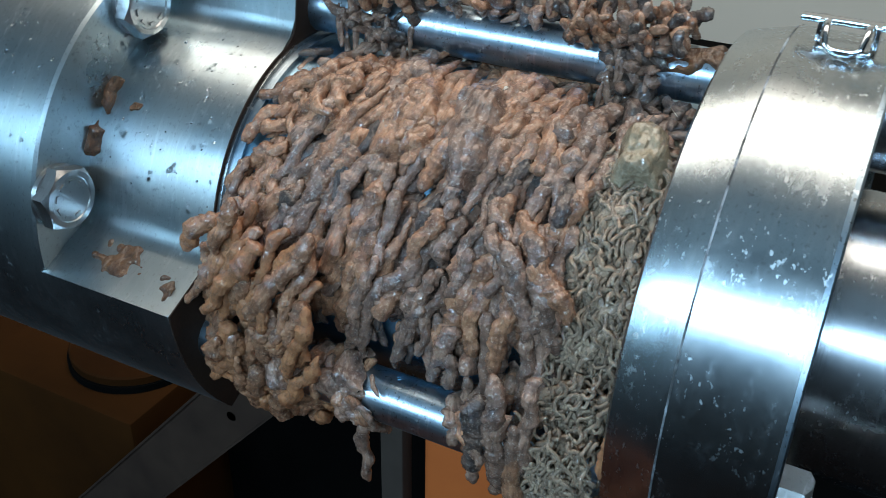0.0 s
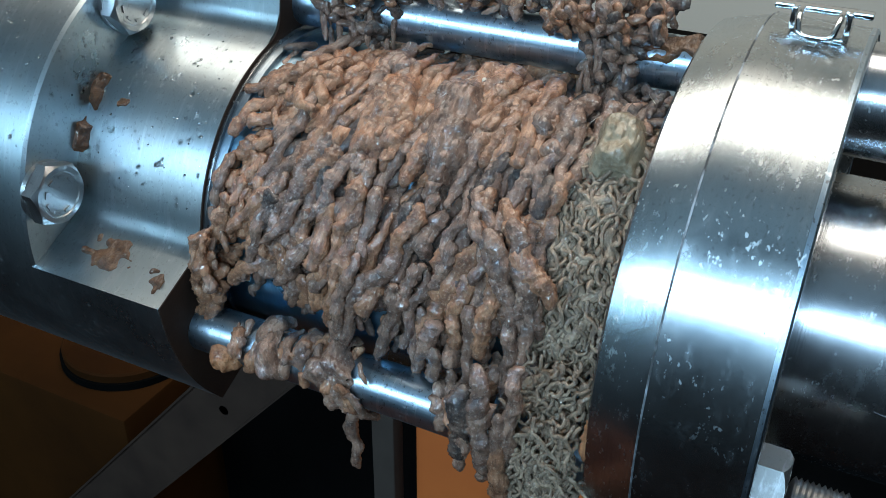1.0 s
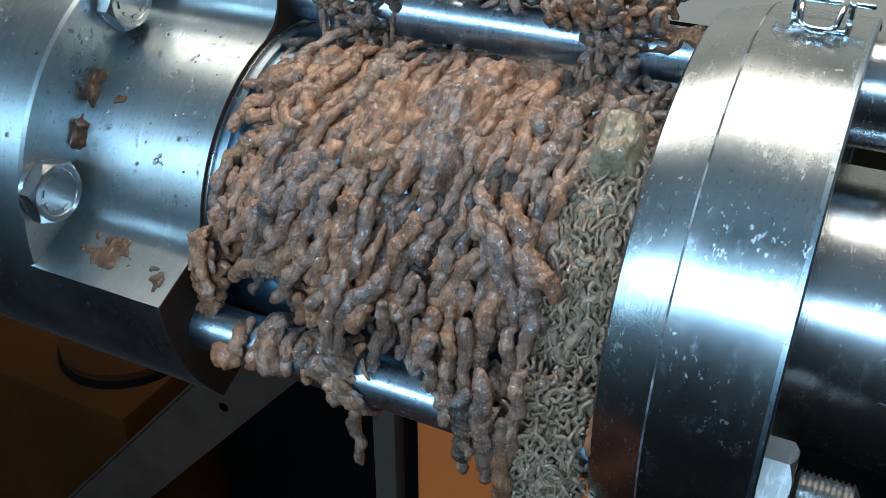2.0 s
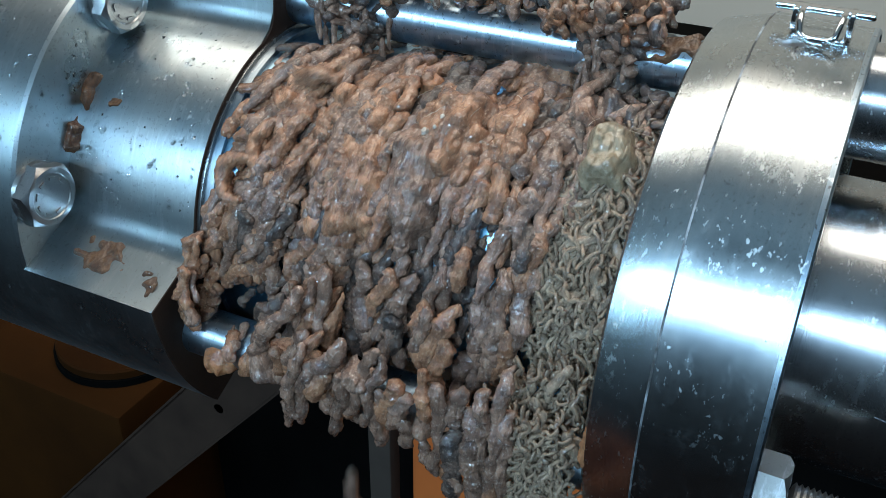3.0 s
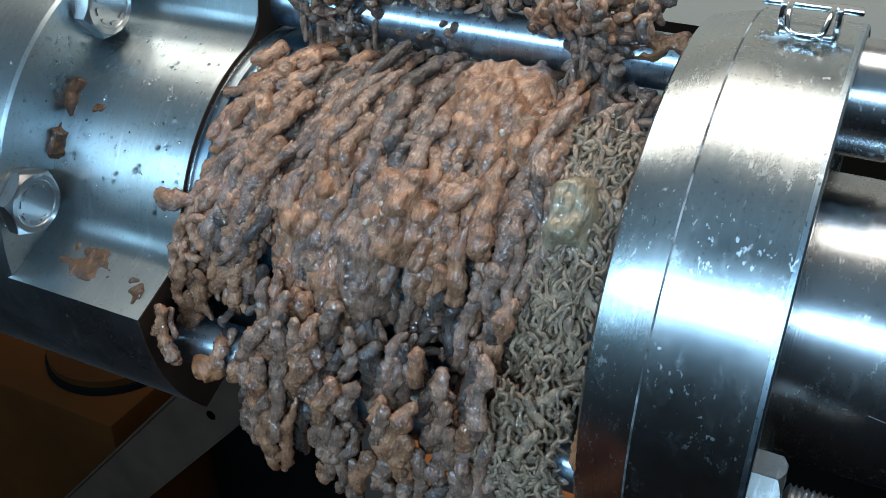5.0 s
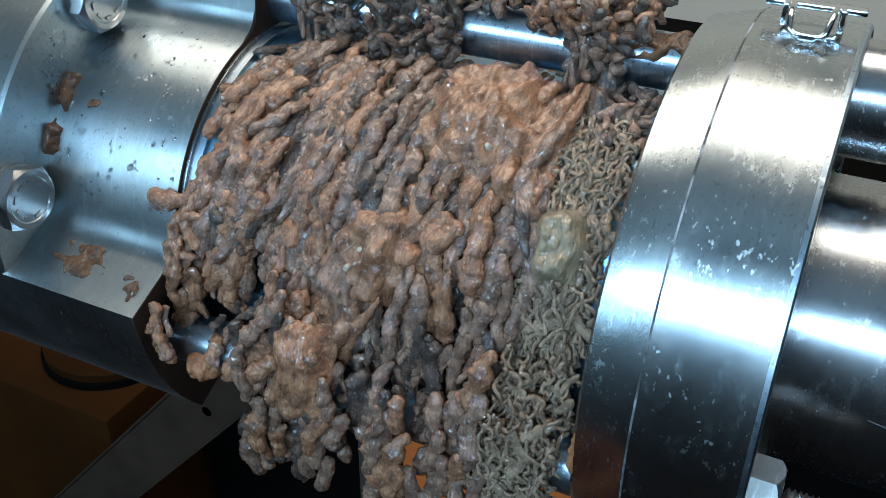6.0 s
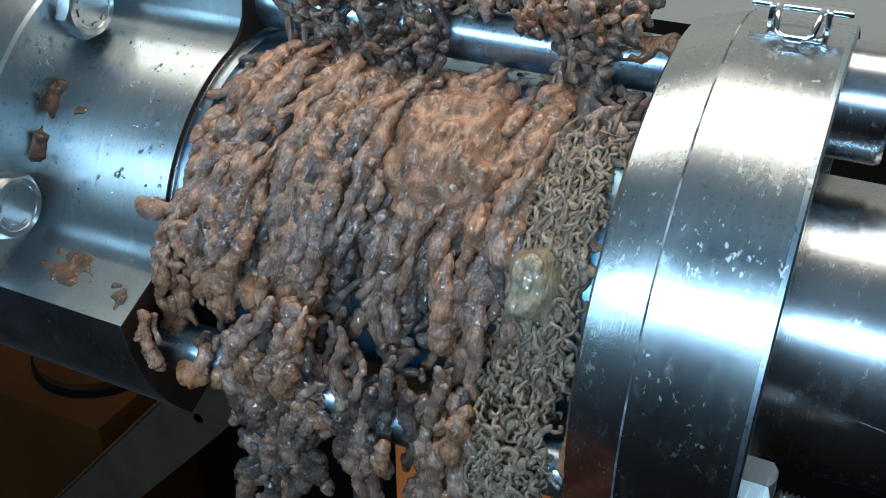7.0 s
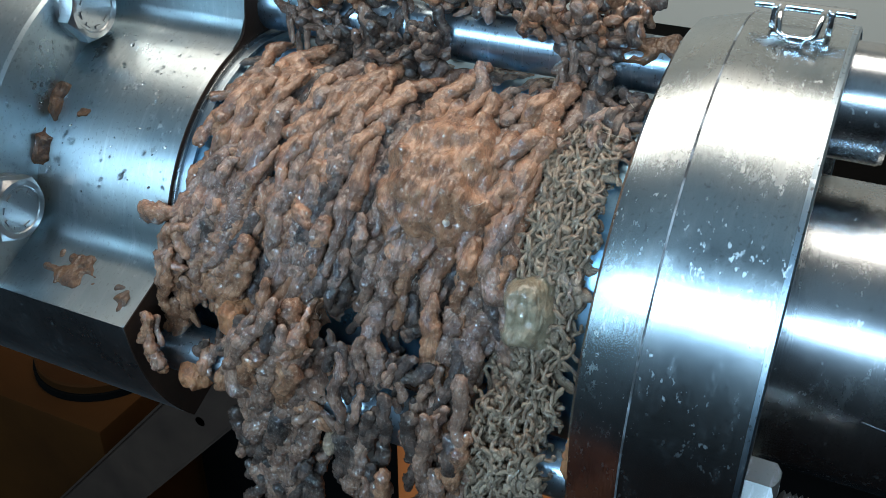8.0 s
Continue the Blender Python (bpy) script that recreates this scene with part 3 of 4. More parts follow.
def library(mats, count, lengths, rads, **kw):
    return {m.name: [strand_mesh("strand", rng.choice(lengths) * rng.uniform(0.85, 1.2), rng.uniform(*rads), 1000 + i * 17 + k * 331, m, **kw) for i in range(count)] for k, m in enumerate(mats)}


THICK = library((TAN, GREY, DARK, ORANGE_MEAT), 22, (0.020, 0.028, 0.036, 0.046, 0.058), (0.0027, 0.0043), frayed=0.30, wiggle=0.0024)
SHORT = library((TAN, GREY, DARK), 18, (0.008, 0.012, 0.016, 0.022), (0.0014, 0.0034), frayed=0.3)
THIN = library((GREY, DARK, NOODLE), 14, (0.009, 0.014, 0.020), (0.0016, 0.0024), frayed=0.12)
SNAKES = [squiggle_mesh("noodle", 40 + i, NOODLE, rng.uniform(0.0007, 0.0011), rng.uniform(0.018, 0.036), rng.uniform(0.0012, 0.0026)) for i in range(24)]
FLAKES = {mm.name: [patch_mesh("flake", rng.uniform(0.009, 0.017), rng.uniform(0.012, 0.026), rng.uniform(0.006, 0.009), 300 + i + 20 * k, mm, 24, 30, 0.45, 0.45) for i in range(5)] for k, mm in enumerate((TAN, GREY, DARK))}
HAIRS = [strand_mesh("fibre", rng.uniform(0.008, 0.018), rng.uniform(0.00007, 0.00012), 700 + i, FAT, 5, 0.0016, 0.06, 0.3) for i in range(10)]


def seat(dx, dtheta, dr, yaw=0.0, tip=0.0, radius=RC):
    """A place on a clump, counted from the clump's own middle."""
    return Matrix.Translation((0, radius, 0)) @ pose(0, 0, 0, -dtheta, 0, 0) @ Matrix.Translation((dx, -(radius + dr), 0)) @ pose(0, 0, 0, tip, yaw, 0)


def set_at(x, theta, radius=RC, roll=0.0):
    y, z = on_axis(theta, radius)
    return pose(x, y, z, -theta, roll, 0)


def pressed(theta):
    """Depth by which meat still lies in the filter before it has passed under the upper rod."""
    k = min(1.0, max(0.0, (theta - 62) / 26))
    return 0.013 * k * k * (3 - 2 * k)


def lean(x):
    """How far the strands lean from the upright along the filter."""
    return float(np.interp(x, (-0.09, -0.03, 0.03, 0.08), (27, 19, 8, 2)))


def clump(pool, x, theta, width, deg, count, label, low=-0.006, high=0.006, group="", name="meat_clump", yaw=22, flakes=0, cols=0, tilt=None):
    ob = new(name)
    ob.matrix_basis = set_at(x, theta)
    tagged(ob, label, "meat", group)
    cols = cols or max(1, round(math.sqrt(count * width / (radians(deg) * RC) * 2.2)))
    rows = max(1, math.ceil(count / cols))
    made = 0
    for c in range(cols):
        for r in range(rows):
            if made >= count:
                break
            made += 1
            dx = ((c + 0.5) / cols - 0.5) * width + rng.gauss(0, width / cols * 0.28)
            dt = ((r + 0.5) / rows - 0.5) * deg + rng.gauss(0, deg / rows * 0.35)
            part("strand", rng.choice(pool), ob, "", seat(dx, dt, rng.uniform(low, high), rng.gauss(lean(x) if tilt is None else tilt, yaw), rng.gauss(0, 5)))
    for k in range(flakes):
        part("flake", rng.choice(FLAKES[pool[0].materials[0].name]), ob, "", seat(rng.uniform(-0.4, 0.4) * width, rng.uniform(-0.4, 0.4) * deg, rng.uniform(low, high), rng.gauss(0, 20), rng.gauss(0, 8)))
    for k in range(2 if flakes > 1 else 0):
        part("fibre", rng.choice(HAIRS), ob, "", seat(rng.uniform(-0.5, 0.5) * width, rng.uniform(-0.5, 0.5) * deg, high + 0.003, rng.gauss(0, 40), rng.gauss(0, 20)))
    return ob


# time law of the slide: how far the meat has crept by each moment, in seconds at full speed
CREEP = [(0.0, 0.0), (0.5, 0.06), (1.0, 0.12), (1.5, 0.22), (2.0, 0.42), (2.3, 0.70), (2.5, 1.0), (3.0, 1.5), (3.5, 2.0), (4.0, 2.5), (4.5, 3.0),
         (5.0, 3.5), (5.5, 4.0), (6.0, 4.5), (6.5, 5.05), (7.0, 5.75), (7.5, 6.2), (8.0, 6.7)]


def creep(t):
    for (a, u), (b, v) in zip(CREEP, CREEP[1:]):
        if t <= b:
            return u + (v - u) * (t - a) / (b - a)
    return CREEP[-1][1]


def speed(x):
    """Degrees per second of the slide along the filter."""
    return float(np.interp(x, (-0.09, -0.06, -0.04, -0.02, 0.02, 0.05, 0.08, 0.10), (6, 15, 18, 15.5, 11.5, 10.2, 7.2, 6.0)))


def drift(x):
    return float(np.interp(x, (-0.08, -0.04, -0.01, 0.014, 0.05, 0.1), (-0.004, -0.009, -0.0085, -0.0045, -0.001, -0.0012)))


def hung(x, theta, roll=0.0, press=1.0, out=0.028):
    """Below the middle the meat leaves the filter, passes over the rod and hangs."""
    if theta >= 8:
        return set_at(x, theta, RC - pressed(theta) * press, roll)
    k = min(1.0, (8 - theta) / 24)
    d = radians(8 - theta) * RC
    y, z = on_axis(8, RC)
    return pose(x, y - out * k * k * (3 - 2 * k), z - d, -8 + 10 * k, roll, 0)


LEFT_END = -0.074     # the housing stops the sideways creep


def slide_rows(x0, th0, fall=None, rate=1.0, stop=None, out=-46.0, press=1.0, left=LEFT_END, hold=-99.0):
    """Rows for a clump that slides with the rest and drops off at its time, or when it has run off the bottom."""
    rows = []
    w, d = speed(x0) * rate, drift(x0) * rate
    for t, c in CREEP:
        cc = min(c, creep(stop)) if stop else c
        th = max(min(th0, hold), th0 - w * cc)
        if (fall is not None and t >= fall) or th < out:
            break
        rows.append((t, hung(max(min(left, x0), x0 + d * cc), th, 0.0, press)))
    else:
        return rows
    last = rows[-1] if rows else (0.0, hung(x0, th0))
    t0 = fall if fall is not None else last[0] + 0.1
    base = hung(max(min(left, x0), x0 + d * creep(t0)), max(out, th0 - w * creep(t0)))
    if not rows or t0 - rows[-1][0] > 0.05:
        rows.append((t0, base))
    else:
        base = rows[-1][1]
        t0 = rows[-1][0]
    floor_drop = base.translation.z + 0.90
    slip = (0.006, 0.020, 0.045, 0.095, 0.21, 0.45, 0.95) if fall is not None else (0.044, 0.176, 0.40, 0.70, 1.1)
    for k, fallen in enumerate(slip, 1):
        dt = 0.1 * k
        drop = min(floor_drop, fallen)
        m = Matrix.Translation((0, -0.10 * dt, -drop)) @ base @ pose(0, 0, 0, 40 * dt, 0, 0)
        if t0 + dt < 7.95:
            rows.append((round(t0 + dt, 3), m))
    rows.append((8.0, rows[-1][1]))
    return rows


MOVES = []
UNDER = "strands of meat pressed through the filter"

# thin strands close on the filter, coloured dark as the shade in the gaps
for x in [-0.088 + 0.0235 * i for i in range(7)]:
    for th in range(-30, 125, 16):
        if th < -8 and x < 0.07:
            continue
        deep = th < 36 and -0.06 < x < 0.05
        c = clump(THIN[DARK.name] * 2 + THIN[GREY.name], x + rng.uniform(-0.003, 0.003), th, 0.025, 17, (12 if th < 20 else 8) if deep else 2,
                  "dark wet meat strands on the steel filter, gap shade in colour", -0.010, -0.004, UNDER)
        MOVES.append((c, slide_rows(x, th, None, 0.12, press=0.0)))

# a middle layer of grey strands that keeps hanging on to the end
for ci, x in enumerate((-0.046, -0.022, 0.002, 0.026, 0.050, 0.014, 0.038, 0.062)):
    th = 12.0 + 6 * (ci % 2) + (52 if ci > 4 else 0)
    while th < 88 + speed(x) * 5:
        # the DARK strands put the shade between upper strands into the colour
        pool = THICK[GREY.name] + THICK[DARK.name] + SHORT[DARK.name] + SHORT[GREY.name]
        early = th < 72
        c = clump(pool, x, th, 0.028, 17, 8 if early else 12, "dark grey-brown meat strands below the upper layer, darkened for gap shade", -0.0095, -0.0045 if early else -0.0015, "middle clumps of meat", yaw=14, flakes=0 if early else 2)
        MOVES.append((c, slide_rows(x, th, None, 0.72, None, -70.0, 1.0, -0.034)))
        th += 15.5

# the thicker upper layer, sliding down the front
for ci, x in enumerate((-0.058, -0.034, -0.010, 0.014, 0.038, 0.063)):
    top = 84 + speed(x) * 6.7
    th = (12.0, 8.0, 3.0, 6.0, 0.0, -14.0)[ci]
    while th < top:
        tan = th > 48 and rng.random() < (0.8 if x < 0 else 0.5) or rng.random() < 0.22
        pool = THICK[TAN.name] * 3 + THICK[GREY.name] if tan else THICK[GREY.name] * 3 + THICK[DARK.name] + THICK[TAN.name]
        open_patch = x > -0.02 and 12 < th < 60
        c = clump(pool, x, th, 0.027, 17, 4 if open_patch else 6, "tan lumpy meat strands sliding down the filter" if tan else "grey-brown wet meat strands sliding down the filter",
                  -0.0010, 0.0045, "clumps of sliding meat", yaw=8, flakes=0 if open_patch else 1, cols=3)
        at = th - speed(x) * creep(6.45)
        fall = 6.36 + rng.uniform(0, 0.06) if (-60 < at < 24 and -0.02 < x < 0.045 and rng.random() < 0.8) else None
        hold = rng.uniform(6, 28) if x < -0.05 else rng.uniform(-12, 10) if x < -0.03 else -99.0
        MOVES.append((c, slide_rows(x, th, fall, hold=hold, left=LEFT_END if x < -0.05 else -0.034)))
        th += 15.5

# strands that stay by the housing
for x, th in ((-0.085, 46), (-0.074, 52), (-0.086, 33), (-0.070, 38), (-0.088, 21), (-0.074, 24), (-0.064, 56), (-0.084, 59), (-0.072, 65), (-0.088, 9), (-0.068, 11), (-0.058, 28)):
    clump(SHORT[TAN.name] * 2 + THICK[TAN.name], x, th, 0.020, 14, 6, "orange-tan meat loops beside the steel housing", -0.007, 0.002, "clumps by the housing", yaw=22)
for x, th in ((-0.099, 0), (-0.100, -12)):
    clump(THICK[TAN.name], x, th, 0.008, 14, 4, "tan meat strip hanging beside the lug", 0.004, 0.012, yaw=8)

# the chunk that drops off the lower rod first
chunk = new("falling_meat_chunk")
chunk.matrix_basis = Matrix.Translation((0, -0.010, -0.003)) @ set_at(-0.066, -4)
tagged(chunk, "orange-tan chunk of parallel meat strands", "meat")
for i in range(78):
    part("strand", rng.choice(THICK[TAN.name] * 2 + THICK[ORANGE_MEAT.name]), chunk, "", seat(rng.uniform(-0.030, 0.030), rng.uniform(-42, 30), rng.uniform(0.006, 0.020), rng.gauss(24, 9), rng.gauss(0, 8)))
base = Matrix.Translation((0, -0.010, -0.003)) @ set_at(-0.066, -4)
MOVES.append((chunk, [(0.0, base), (0.42, base), (0.5, Matrix.Translation((-0.002, -0.003, -0.005)) @ base), (0.6, Matrix.Translation((-0.008, -0.015, -0.075)) @ base @ pose(0, 0, 0, 8, 0, 0)),
                      (0.7, Matrix.Translation((-0.010, -0.025, -0.19)) @ base @ pose(0, 0, 0, 20, 0, 0)), (0.8, Matrix.Translation((-0.010, -0.03, -0.40)) @ base @ pose(0, 0, 0, 35, 0, 0)),
                      (0.9, Matrix.Translation((-0.010, -0.03, -0.80)) @ base @ pose(0, 0, 0, 45, 0, 0)), (8.0, Matrix.Translation((-0.010, -0.03, -0.80)) @ base @ pose(0, 0, 0, 45, 0, 0))]))

# thin noodles beside the ring
for x in (0.081, 0.094):
    th = -38.0
    while th < 84 + 46:
        c = clump(SNAKES, x, th, 0.020, 13, 28, "pale grey thin meat noodles beside the ring", -0.009, 0.001, "noodle clumps", "noodle_clump", 22)
        for k in range(5):
            part("strand", rng.choice(THIN[NOODLE.name]), c, "", seat(rng.uniform(-0.009, 0.009), rng.uniform(-7, 7), rng.uniform(-0.008, 0.0), rng.gauss(0, 30)))
        MOVES.append((c, slide_rows(x, th)))
        th += 11


def slab(name, mesh, label, rows):
    ob = part(name, mesh)
    tagged(ob, label, "meat")
    ob.matrix_basis = rows[0][1]
    MOVES.append((ob, rows))
    return ob


FLECKS = [patch_mesh("fleck", rng.uniform(0.002, 0.005), rng.uniform(0.002, 0.007), 0.0040, 950 + i, FAT, 18, 20, 0.1, 0.25) for i in range(6)]


def flecked(ob, width, deg, top, count):
    """Bits of fat and fibres on a pad of meat."""
    for k in range(count):
        part("fat_fleck", rng.choice(FLECKS), ob, "", seat(rng.uniform(-0.36, 0.36) * width, rng.uniform(-0.36, 0.36) * deg, top * rng.uniform(0.55, 0.8), rng.gauss(0, 40)))
    for k in range(count):
        part("fibre", rng.choice(HAIRS), ob, "", seat(rng.uniform(-0.36, 0.36) * width, rng.uniform(-0.36, 0.36) * deg, top * rng.uniform(0.6, 0.95), rng.gauss(12, 25), rng.gauss(0, 8)))
    return ob


def tracked(points, radius=RC):
    return [(t, hung(x, th, out=0.022) if radius == RC else set_at(x, th, radius)) for t, x, th in points]


# pads of pressed meat that ride on the strands
slab("paste_lump", patch_mesh("paste_lump", 0.024, 0.034, 0.013, 71, PASTE, 40, 48, 0.1, 0.3), "smooth grey-green lump of meat paste",
     tracked([(0, .0865, 63), (1, .086, 62), (2.5, .085, 60), (3, .083, 59), (3.5, .082, 56), (4, .081, 52), (4.5, .081, 48), (6, .080, 35), (6.5, .080, 32), (7, .077, 26), (7.5, .076, 23), (8, .076, 19)]))
flecked(slab("meat_pad", patch_mesh("meat_pad", 0.058, 0.066, 0.0160, 72, TAN, ragged=0.2), "broad tan pad of pressed meat",
     tracked([(0, .032, 112), (2.5, .032, 100), (4.2, .033, 84), (4.5, .033, 78), (5.8, .031, 66), (6, .031, 65), (6.5, .028, 61), (7, .027, 55), (7.5, .027, 51), (8, .027, 47)])), 0.058, 38, 0.012, 3)
flecked(slab("meat_pad", patch_mesh("meat_pad", 0.032, 0.058, 0.0115, 73, TAN), "tan pad of pressed meat with fibres",
     slide_rows(-0.020, 58, 6.38, left=-0.022)), 0.032, 29, 0.008, 1)
flecked(slab("meat_pad", patch_mesh("meat_pad", 0.028, 0.060, 0.0130, 74, GREY), "grey-brown pad of pressed meat with fibres",
     slide_rows(0.012, 60, 6.38)), 0.028, 30, 0.012, 2)
flecked(slab("meat_pad", patch_mesh("meat_pad", 0.036, 0.050, 0.0135, 75, TAN), "tan pad of pressed meat along the top",
     slide_rows(0.020, 74, 6.38)), 0.036, 24, 0.013, 3)
slab("meat_sausage", strand_mesh("meat_sausage", 0.046, 0.0048, 76, TAN, 14, 0.002), "long tan meat strand on darker meat",
     [(t, m @ Matrix.Translation((0, -0.006, 0))) for t, m in tracked([(0, .046, 76), (1, .046, 75), (2.5, .045, 66), (3, .044, 61), (3.5, .047, 56), (4, .048, 50), (4.5, .047, 44), (6, .048, 31), (6.5, .048, 25), (7, .042, 16), (7.5, .040, 12), (8, .037, 6)])])
slab("meat_lump", patch_mesh("meat_lump", 0.016, 0.016, 0.012, 77, ORANGE_MEAT, 30, 30, 0.2, 0.35), "small orange lump of meat",
     tracked([(0, -.004, 104), (2.5, -.006, 80), (3.5, -.012, 64), (4, -.017, 55), (4.5, -.023, 45), (6, -.038, 21), (6.5, -.044, 15), (7, -.052, 4), (7.5, -.057, 0), (8, -.062, -3)]))
slab("fat_lump", patch_mesh("fat_lump", 0.008, 0.010, 0.008, 78, NOODLE, 26, 26, 0.3, 0.3), "frayed pale lump of fatty meat",
     tracked([(0, .006, 62), (2.3, .006, 55), (4.5, .006, 25), (6.5, .003, -6), (7, .003, -13), (7.5, -.003, -22), (8, -.006, -30)]))
slab("meat_curl", strand_mesh("meat_curl", 0.050, 0.0046, 79, TAN, 14, 0.004, 0.02), "curled tan meat strand over the lug",
     [(t, set_at(x, th, 0.104) @ pose(0, 0, 0, 0, 62, 0)) for t, x, th in ((0, -.020, 104), (2.3, -.030, 92), (3.0, -.056, 62), (3.6, -.082, 36), (4.2, -.096, 26), (4.6, -.100, 24), (6, -.102, 22), (8, -.102, 21))])

slab("meat_curl", strand_mesh("meat_curl", 0.042, 0.0040, 81, TAN, 14, 0.001, 0.0105, 0.25), "round curled tan meat strand beside the lug",
     [(t, set_at(x, th, RC + 0.007) @ pose(0, 0, 0, 0, 0, -90)) for t, x, th in ((0, -.066, 58), (2.3, -.070, 47), (3.0, -.088, 30), (3.5, -.096, 17), (4.5, -.100, 14), (8, -.101, 13))])
slab("meat_curl", strand_mesh("meat_curl", 0.036, 0.0036, 82, TAN, 14, 0.002, 0.016, 0.3), "bent tan meat strand beside the housing",
     [(t, set_at(x, th, RC + 0.005) @ pose(0, 0, 0, 0, 0, -70)) for t, x, th in ((0, -.060, 64), (2.3, -.064, 54), (3.0, -.076, 40), (3.8, -.090, 24), (4.6, -.094, 19), (8, -.095, 18))])

# a small clump that comes off early
scrap = clump(THICK[GREY.name] + THICK[TAN.name], 0.052, 24, 0.026, 18, 14, "loose grey-brown meat scrap", 0.004, 0.010)
s0, s1 = set_at(0.056, 24), hung(0.052, 4)
MOVES.append((scrap, [(0.0, s0), (2.2, s0), (2.4, set_at(0.054, 14, RC + 0.006)), (2.5, Matrix.Translation((0, -0.010, -0.006)) @ s1), (2.6, Matrix.Translation((0, -0.02, -0.06)) @ s1), (2.7, Matrix.Translation((0, -0.03, -0.19)) @ s1 @ pose(0, 0, 0, 20, 0, 0)),
                      (2.8, Matrix.Translation((0, -0.03, -0.42)) @ s1 @ pose(0, 0, 0, 40, 0, 0)), (2.9, Matrix.Translation((0, -0.03, -0.85)) @ s1 @ pose(0, 0, 0, 50, 0, 0)), (8.0, Matrix.Translation((0, -0.03, -0.85)) @ s1 @ pose(0, 0, 0, 50, 0, 0))]))
drop0 = pose(-0.012, -0.109, -0.068)
slab("meat_drip", strand_mesh("hanging_drip", 0.040, 0.0030, 80, GREY, 12, 0.002, 2.0), "thin meat drip hanging under the lower rod",
     [(0.0, drop0), (2.9, drop0), (3.0, Matrix.Translation((0, 0, -0.04)) @ drop0), (3.2, Matrix.Translation((0, 0, -0.40)) @ drop0), (3.35, Matrix.Translation((0, 0, -0.82)) @ drop0), (8.0, Matrix.Translation((0, 0, -0.82)) @ drop0)])

# meat hanging on the upper rod
yr, zr = on_axis(95, 0.105)


def rod_clump(x, wide, count, pool, label, low, reach, spread=70):
    ob = new("hanging_meat")
    ob.matrix_basis = pose(x, yr, zr)
    tagged(ob, label, "meat", "meat on the upper rod")
    for i in range(count):
        a = rng.uniform(80 - spread, 80 + 40)
        rad = 0.012 + rng.uniform(low, reach)
        y, z = -rad * math.cos(radians(a)), rad * math.sin(radians(a))
        part("strand", rng.choice(pool), ob, "", pose(rng.uniform(-wide / 2, wide / 2), y, z, 90 - a + rng.gauss(0, 25), rng.gauss(0, 25), rng.gauss(0, 40)))
    return ob


for x in [-0.082 + 0.022 * i for i in range(8)]:
    rod_clump(x, 0.028, 34, SHORT[TAN.name] * 2 + SHORT[GREY.name] + SHORT[DARK.name], "brown meat heaped on the upper steel rod", 0.005, 0.015, 22 if -0.04 < x < 0.05 else 46)
for x, w in ((-0.076, 0.022), (-0.054, 0.020), (0.058, 0.014), (0.070, 0.018)):
    ob = rod_clump(x, w, 18 if x > 0 else 28, SHORT[GREY.name] + SHORT[DARK.name], "dark meat hanging from the upper rod", -0.001, 0.005, 120)
    for k in range(5):
        part("drip", strand_mesh("drip", rng.uniform(0.012, 0.022), rng.uniform(0.0009, 0.0018), 500 + k + int(x * 9000), GREY, 7, 0.001, 2.0), ob, "", pose(rng.uniform(-w / 2, w / 2), -0.016 + rng.uniform(-0.004, 0.004), rng.uniform(-0.016, 0.004)))
# lumps stuck on the lower rod
yl, zl = on_axis(-19.7, 0.1068)
for x, n in ((-0.068, 9), (-0.050, 13), (-0.032, 12), (-0.014, 18), (0.040, 9)):
    ob = new("rod_meat")
    ob.matrix_basis = pose(x, yl, zl)
    tagged(ob, "tan meat lumps stuck on the lower steel rod", "meat", "meat on the lower rod")
    for k in range(n):
        a, rad = rng.uniform(-75 if x == -0.014 else -5, 95), 0.0125 + rng.uniform(-0.001, 0.004)
        part("strand", rng.choice(SHORT[TAN.name] + SHORT[GREY.name] * 2 + FLAKES[GREY.name]), ob, "",
             pose(rng.uniform(-0.010, 0.010), -rad * math.cos(radians(a)), rad * math.sin(radians(a)), -a + rng.gauss(0, 15), rng.gauss(0, 35), 0))
late = new("hanging_meat")
tagged(late, "dark wet meat sagging over the upper rod", "meat", "meat on the upper rod")
for i in range(70):
    a, rad = rng.uniform(-60, 120), rng.uniform(0.004, 0.017)
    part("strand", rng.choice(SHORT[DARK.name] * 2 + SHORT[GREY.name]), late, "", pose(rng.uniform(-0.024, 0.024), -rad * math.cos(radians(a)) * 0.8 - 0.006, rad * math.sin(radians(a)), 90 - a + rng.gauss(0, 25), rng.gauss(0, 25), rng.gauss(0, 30)))
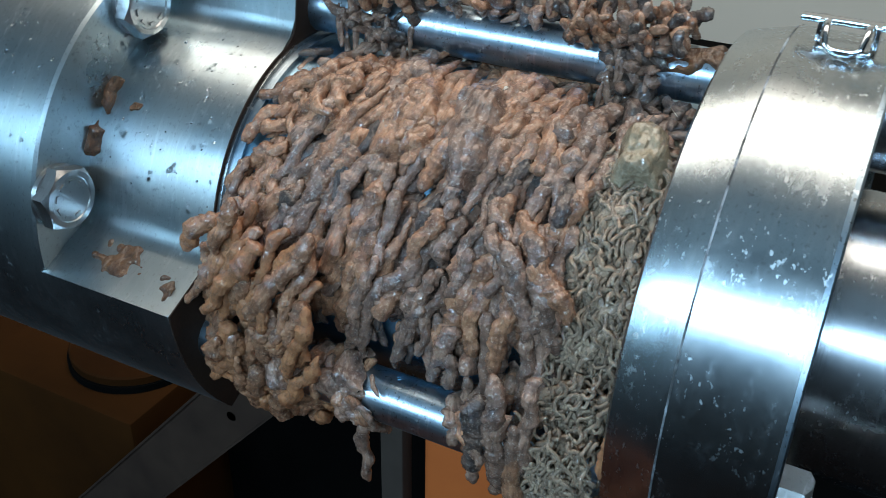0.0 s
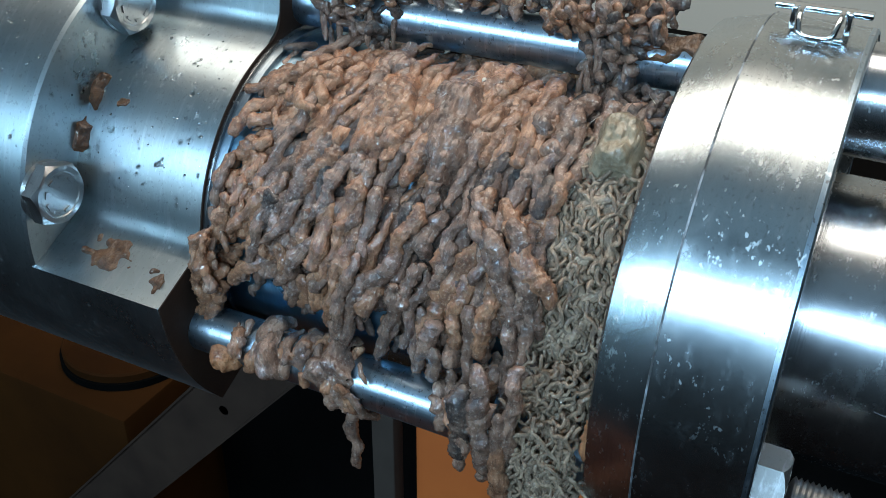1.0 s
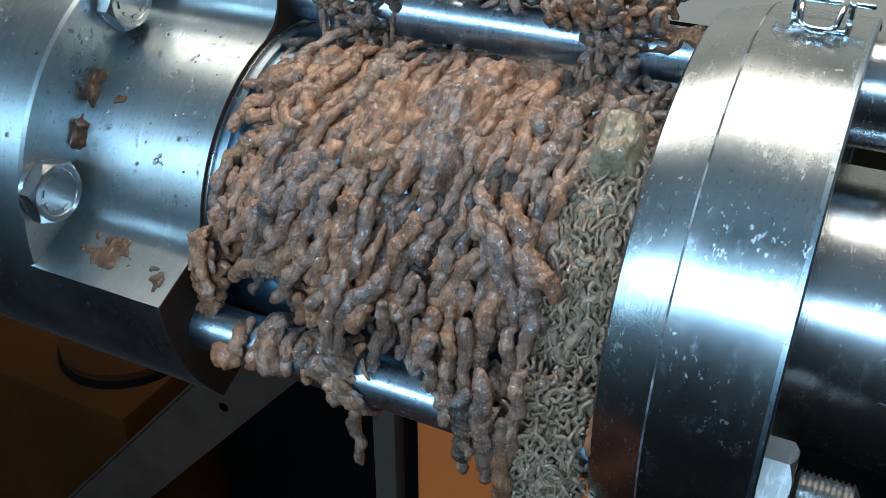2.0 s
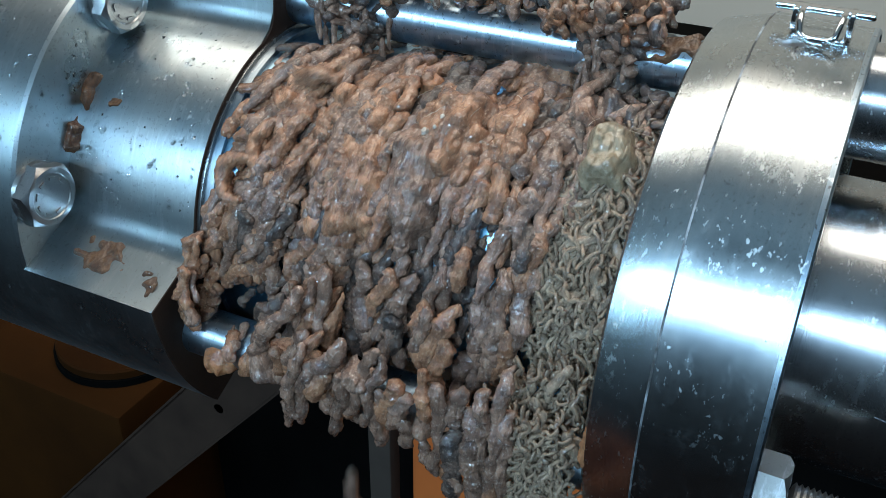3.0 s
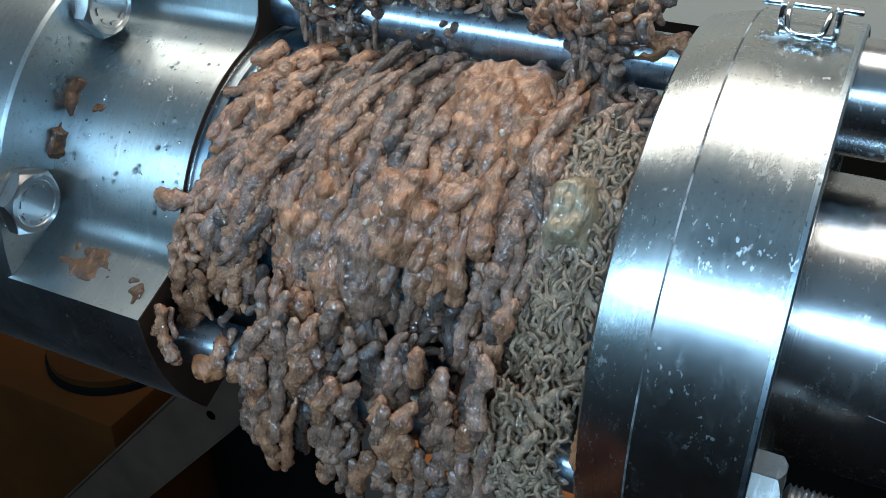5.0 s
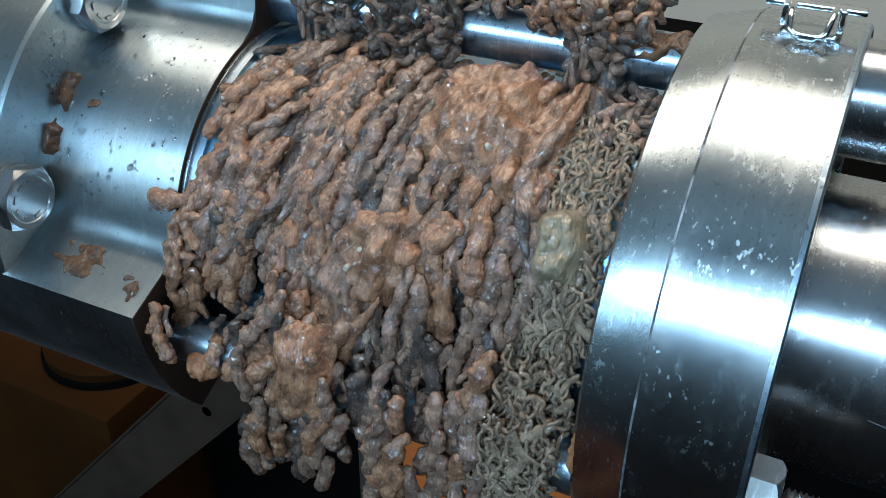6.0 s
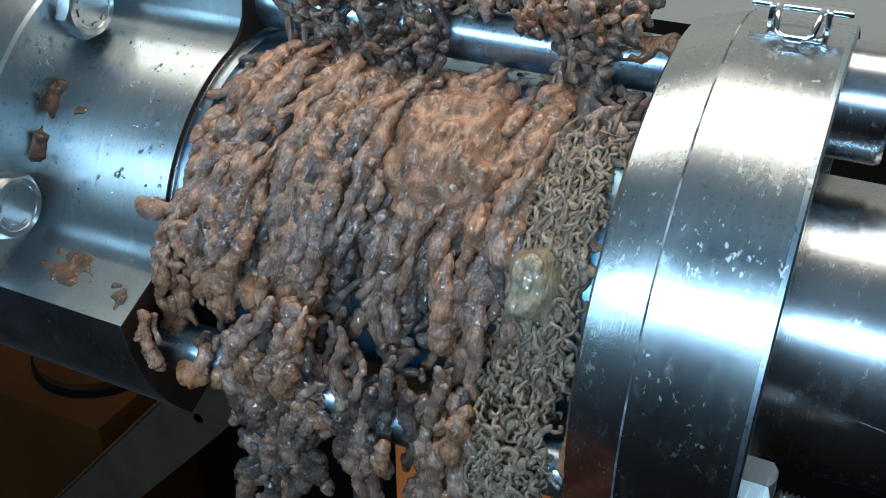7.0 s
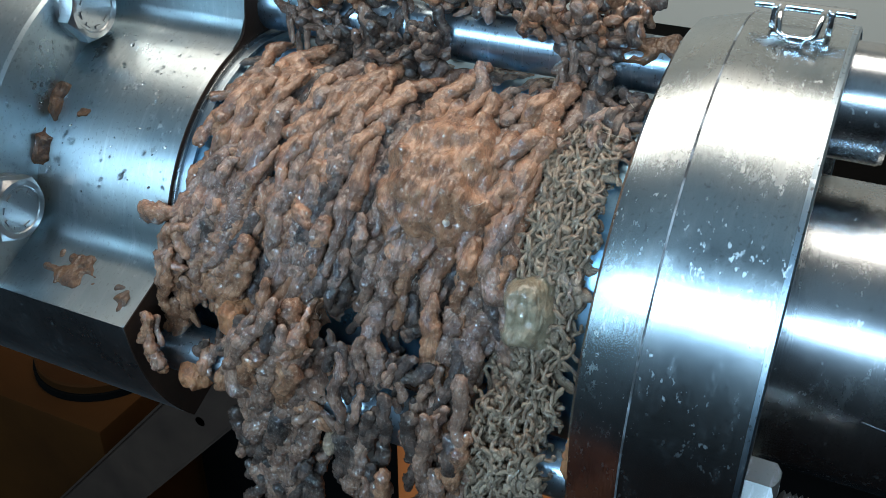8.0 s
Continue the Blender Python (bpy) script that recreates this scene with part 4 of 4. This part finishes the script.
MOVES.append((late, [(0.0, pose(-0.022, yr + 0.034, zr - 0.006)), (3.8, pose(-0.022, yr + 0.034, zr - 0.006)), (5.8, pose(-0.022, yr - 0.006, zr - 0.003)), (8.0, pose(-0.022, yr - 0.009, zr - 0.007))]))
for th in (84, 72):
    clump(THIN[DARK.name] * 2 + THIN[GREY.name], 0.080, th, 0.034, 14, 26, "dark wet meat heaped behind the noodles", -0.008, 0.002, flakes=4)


# smears and drips on the steel
smear(-0.186, 44, 0.006, 0.016, 0.098, 901, "brown meat smear beside the flange")
smear(-0.168, 42.5, 0.007, 0.005, RH, 902, "small brown meat spot on the housing")
smear(-0.188, 30, 0.008, 0.014, 0.099, 903, "brown meat drip beside the flange")
smear(0, 0, 0.022, 0.016, 0, 904, "brown dried meat smear on the lug", pose(-0.152, -0.1095, 0.0010, -66, 0, 0))
smear(0, 0, 0.010, 0.012, 0, 905, "small brown smear on the lug", pose(-0.120, -0.118, -0.0028, -66, 0, 0))
smear(0, 0, 0.022, 0.013, 0, 906, "reddish meat smear on the upper rod", pose(0.094, yr - 0.006, zr + 0.0105, -62, 0, 0))
drip = part("meat_drip", strand_mesh("meat_drip", 0.024, 0.0022, 907, ORANGE_MEAT, 10, 0.001, 2.0), None, "", set_at(X1 + 0.001, -3, 0.1235))
tagged(drip, "orange-brown meat drip on the ring edge", "smear", "smears on the steel")
lump = part("meat_lump", patch_mesh("rod_lump", 0.018, 0.014, 0.010, 908, ORANGE_MEAT, 30, 30, 0.3, 0.4), None, "", pose(-0.084, -0.1120, -0.040, 20, 0, 0))
tagged(lump, "orange lump of meat stuck on the lower rod", "meat")


# strips of meat that creep down over the lower rod beside the housing
for x, th, end, count in ((-0.098, 0, -14, 4), (-0.093, 22, 2, 4), (-0.080, 26, 6, 5), (-0.070, 20, 4, 6)):
    strip = clump(SHORT[TAN.name] * 2 + SHORT[GREY.name], x, th, 0.008, 20, count * 3, "thin tan meat strips creeping down over the lower rod", -0.004, 0.004,
                  "strips of meat over the rod", yaw=5, tilt=2)
    MOVES.append((strip, slide_rows(x, th, None, (th - end) / 3.0 / speed(x), left=x, hold=end)))


def motions():
    for ob, rows in MOVES:
        walk(ob, rows)


motions()
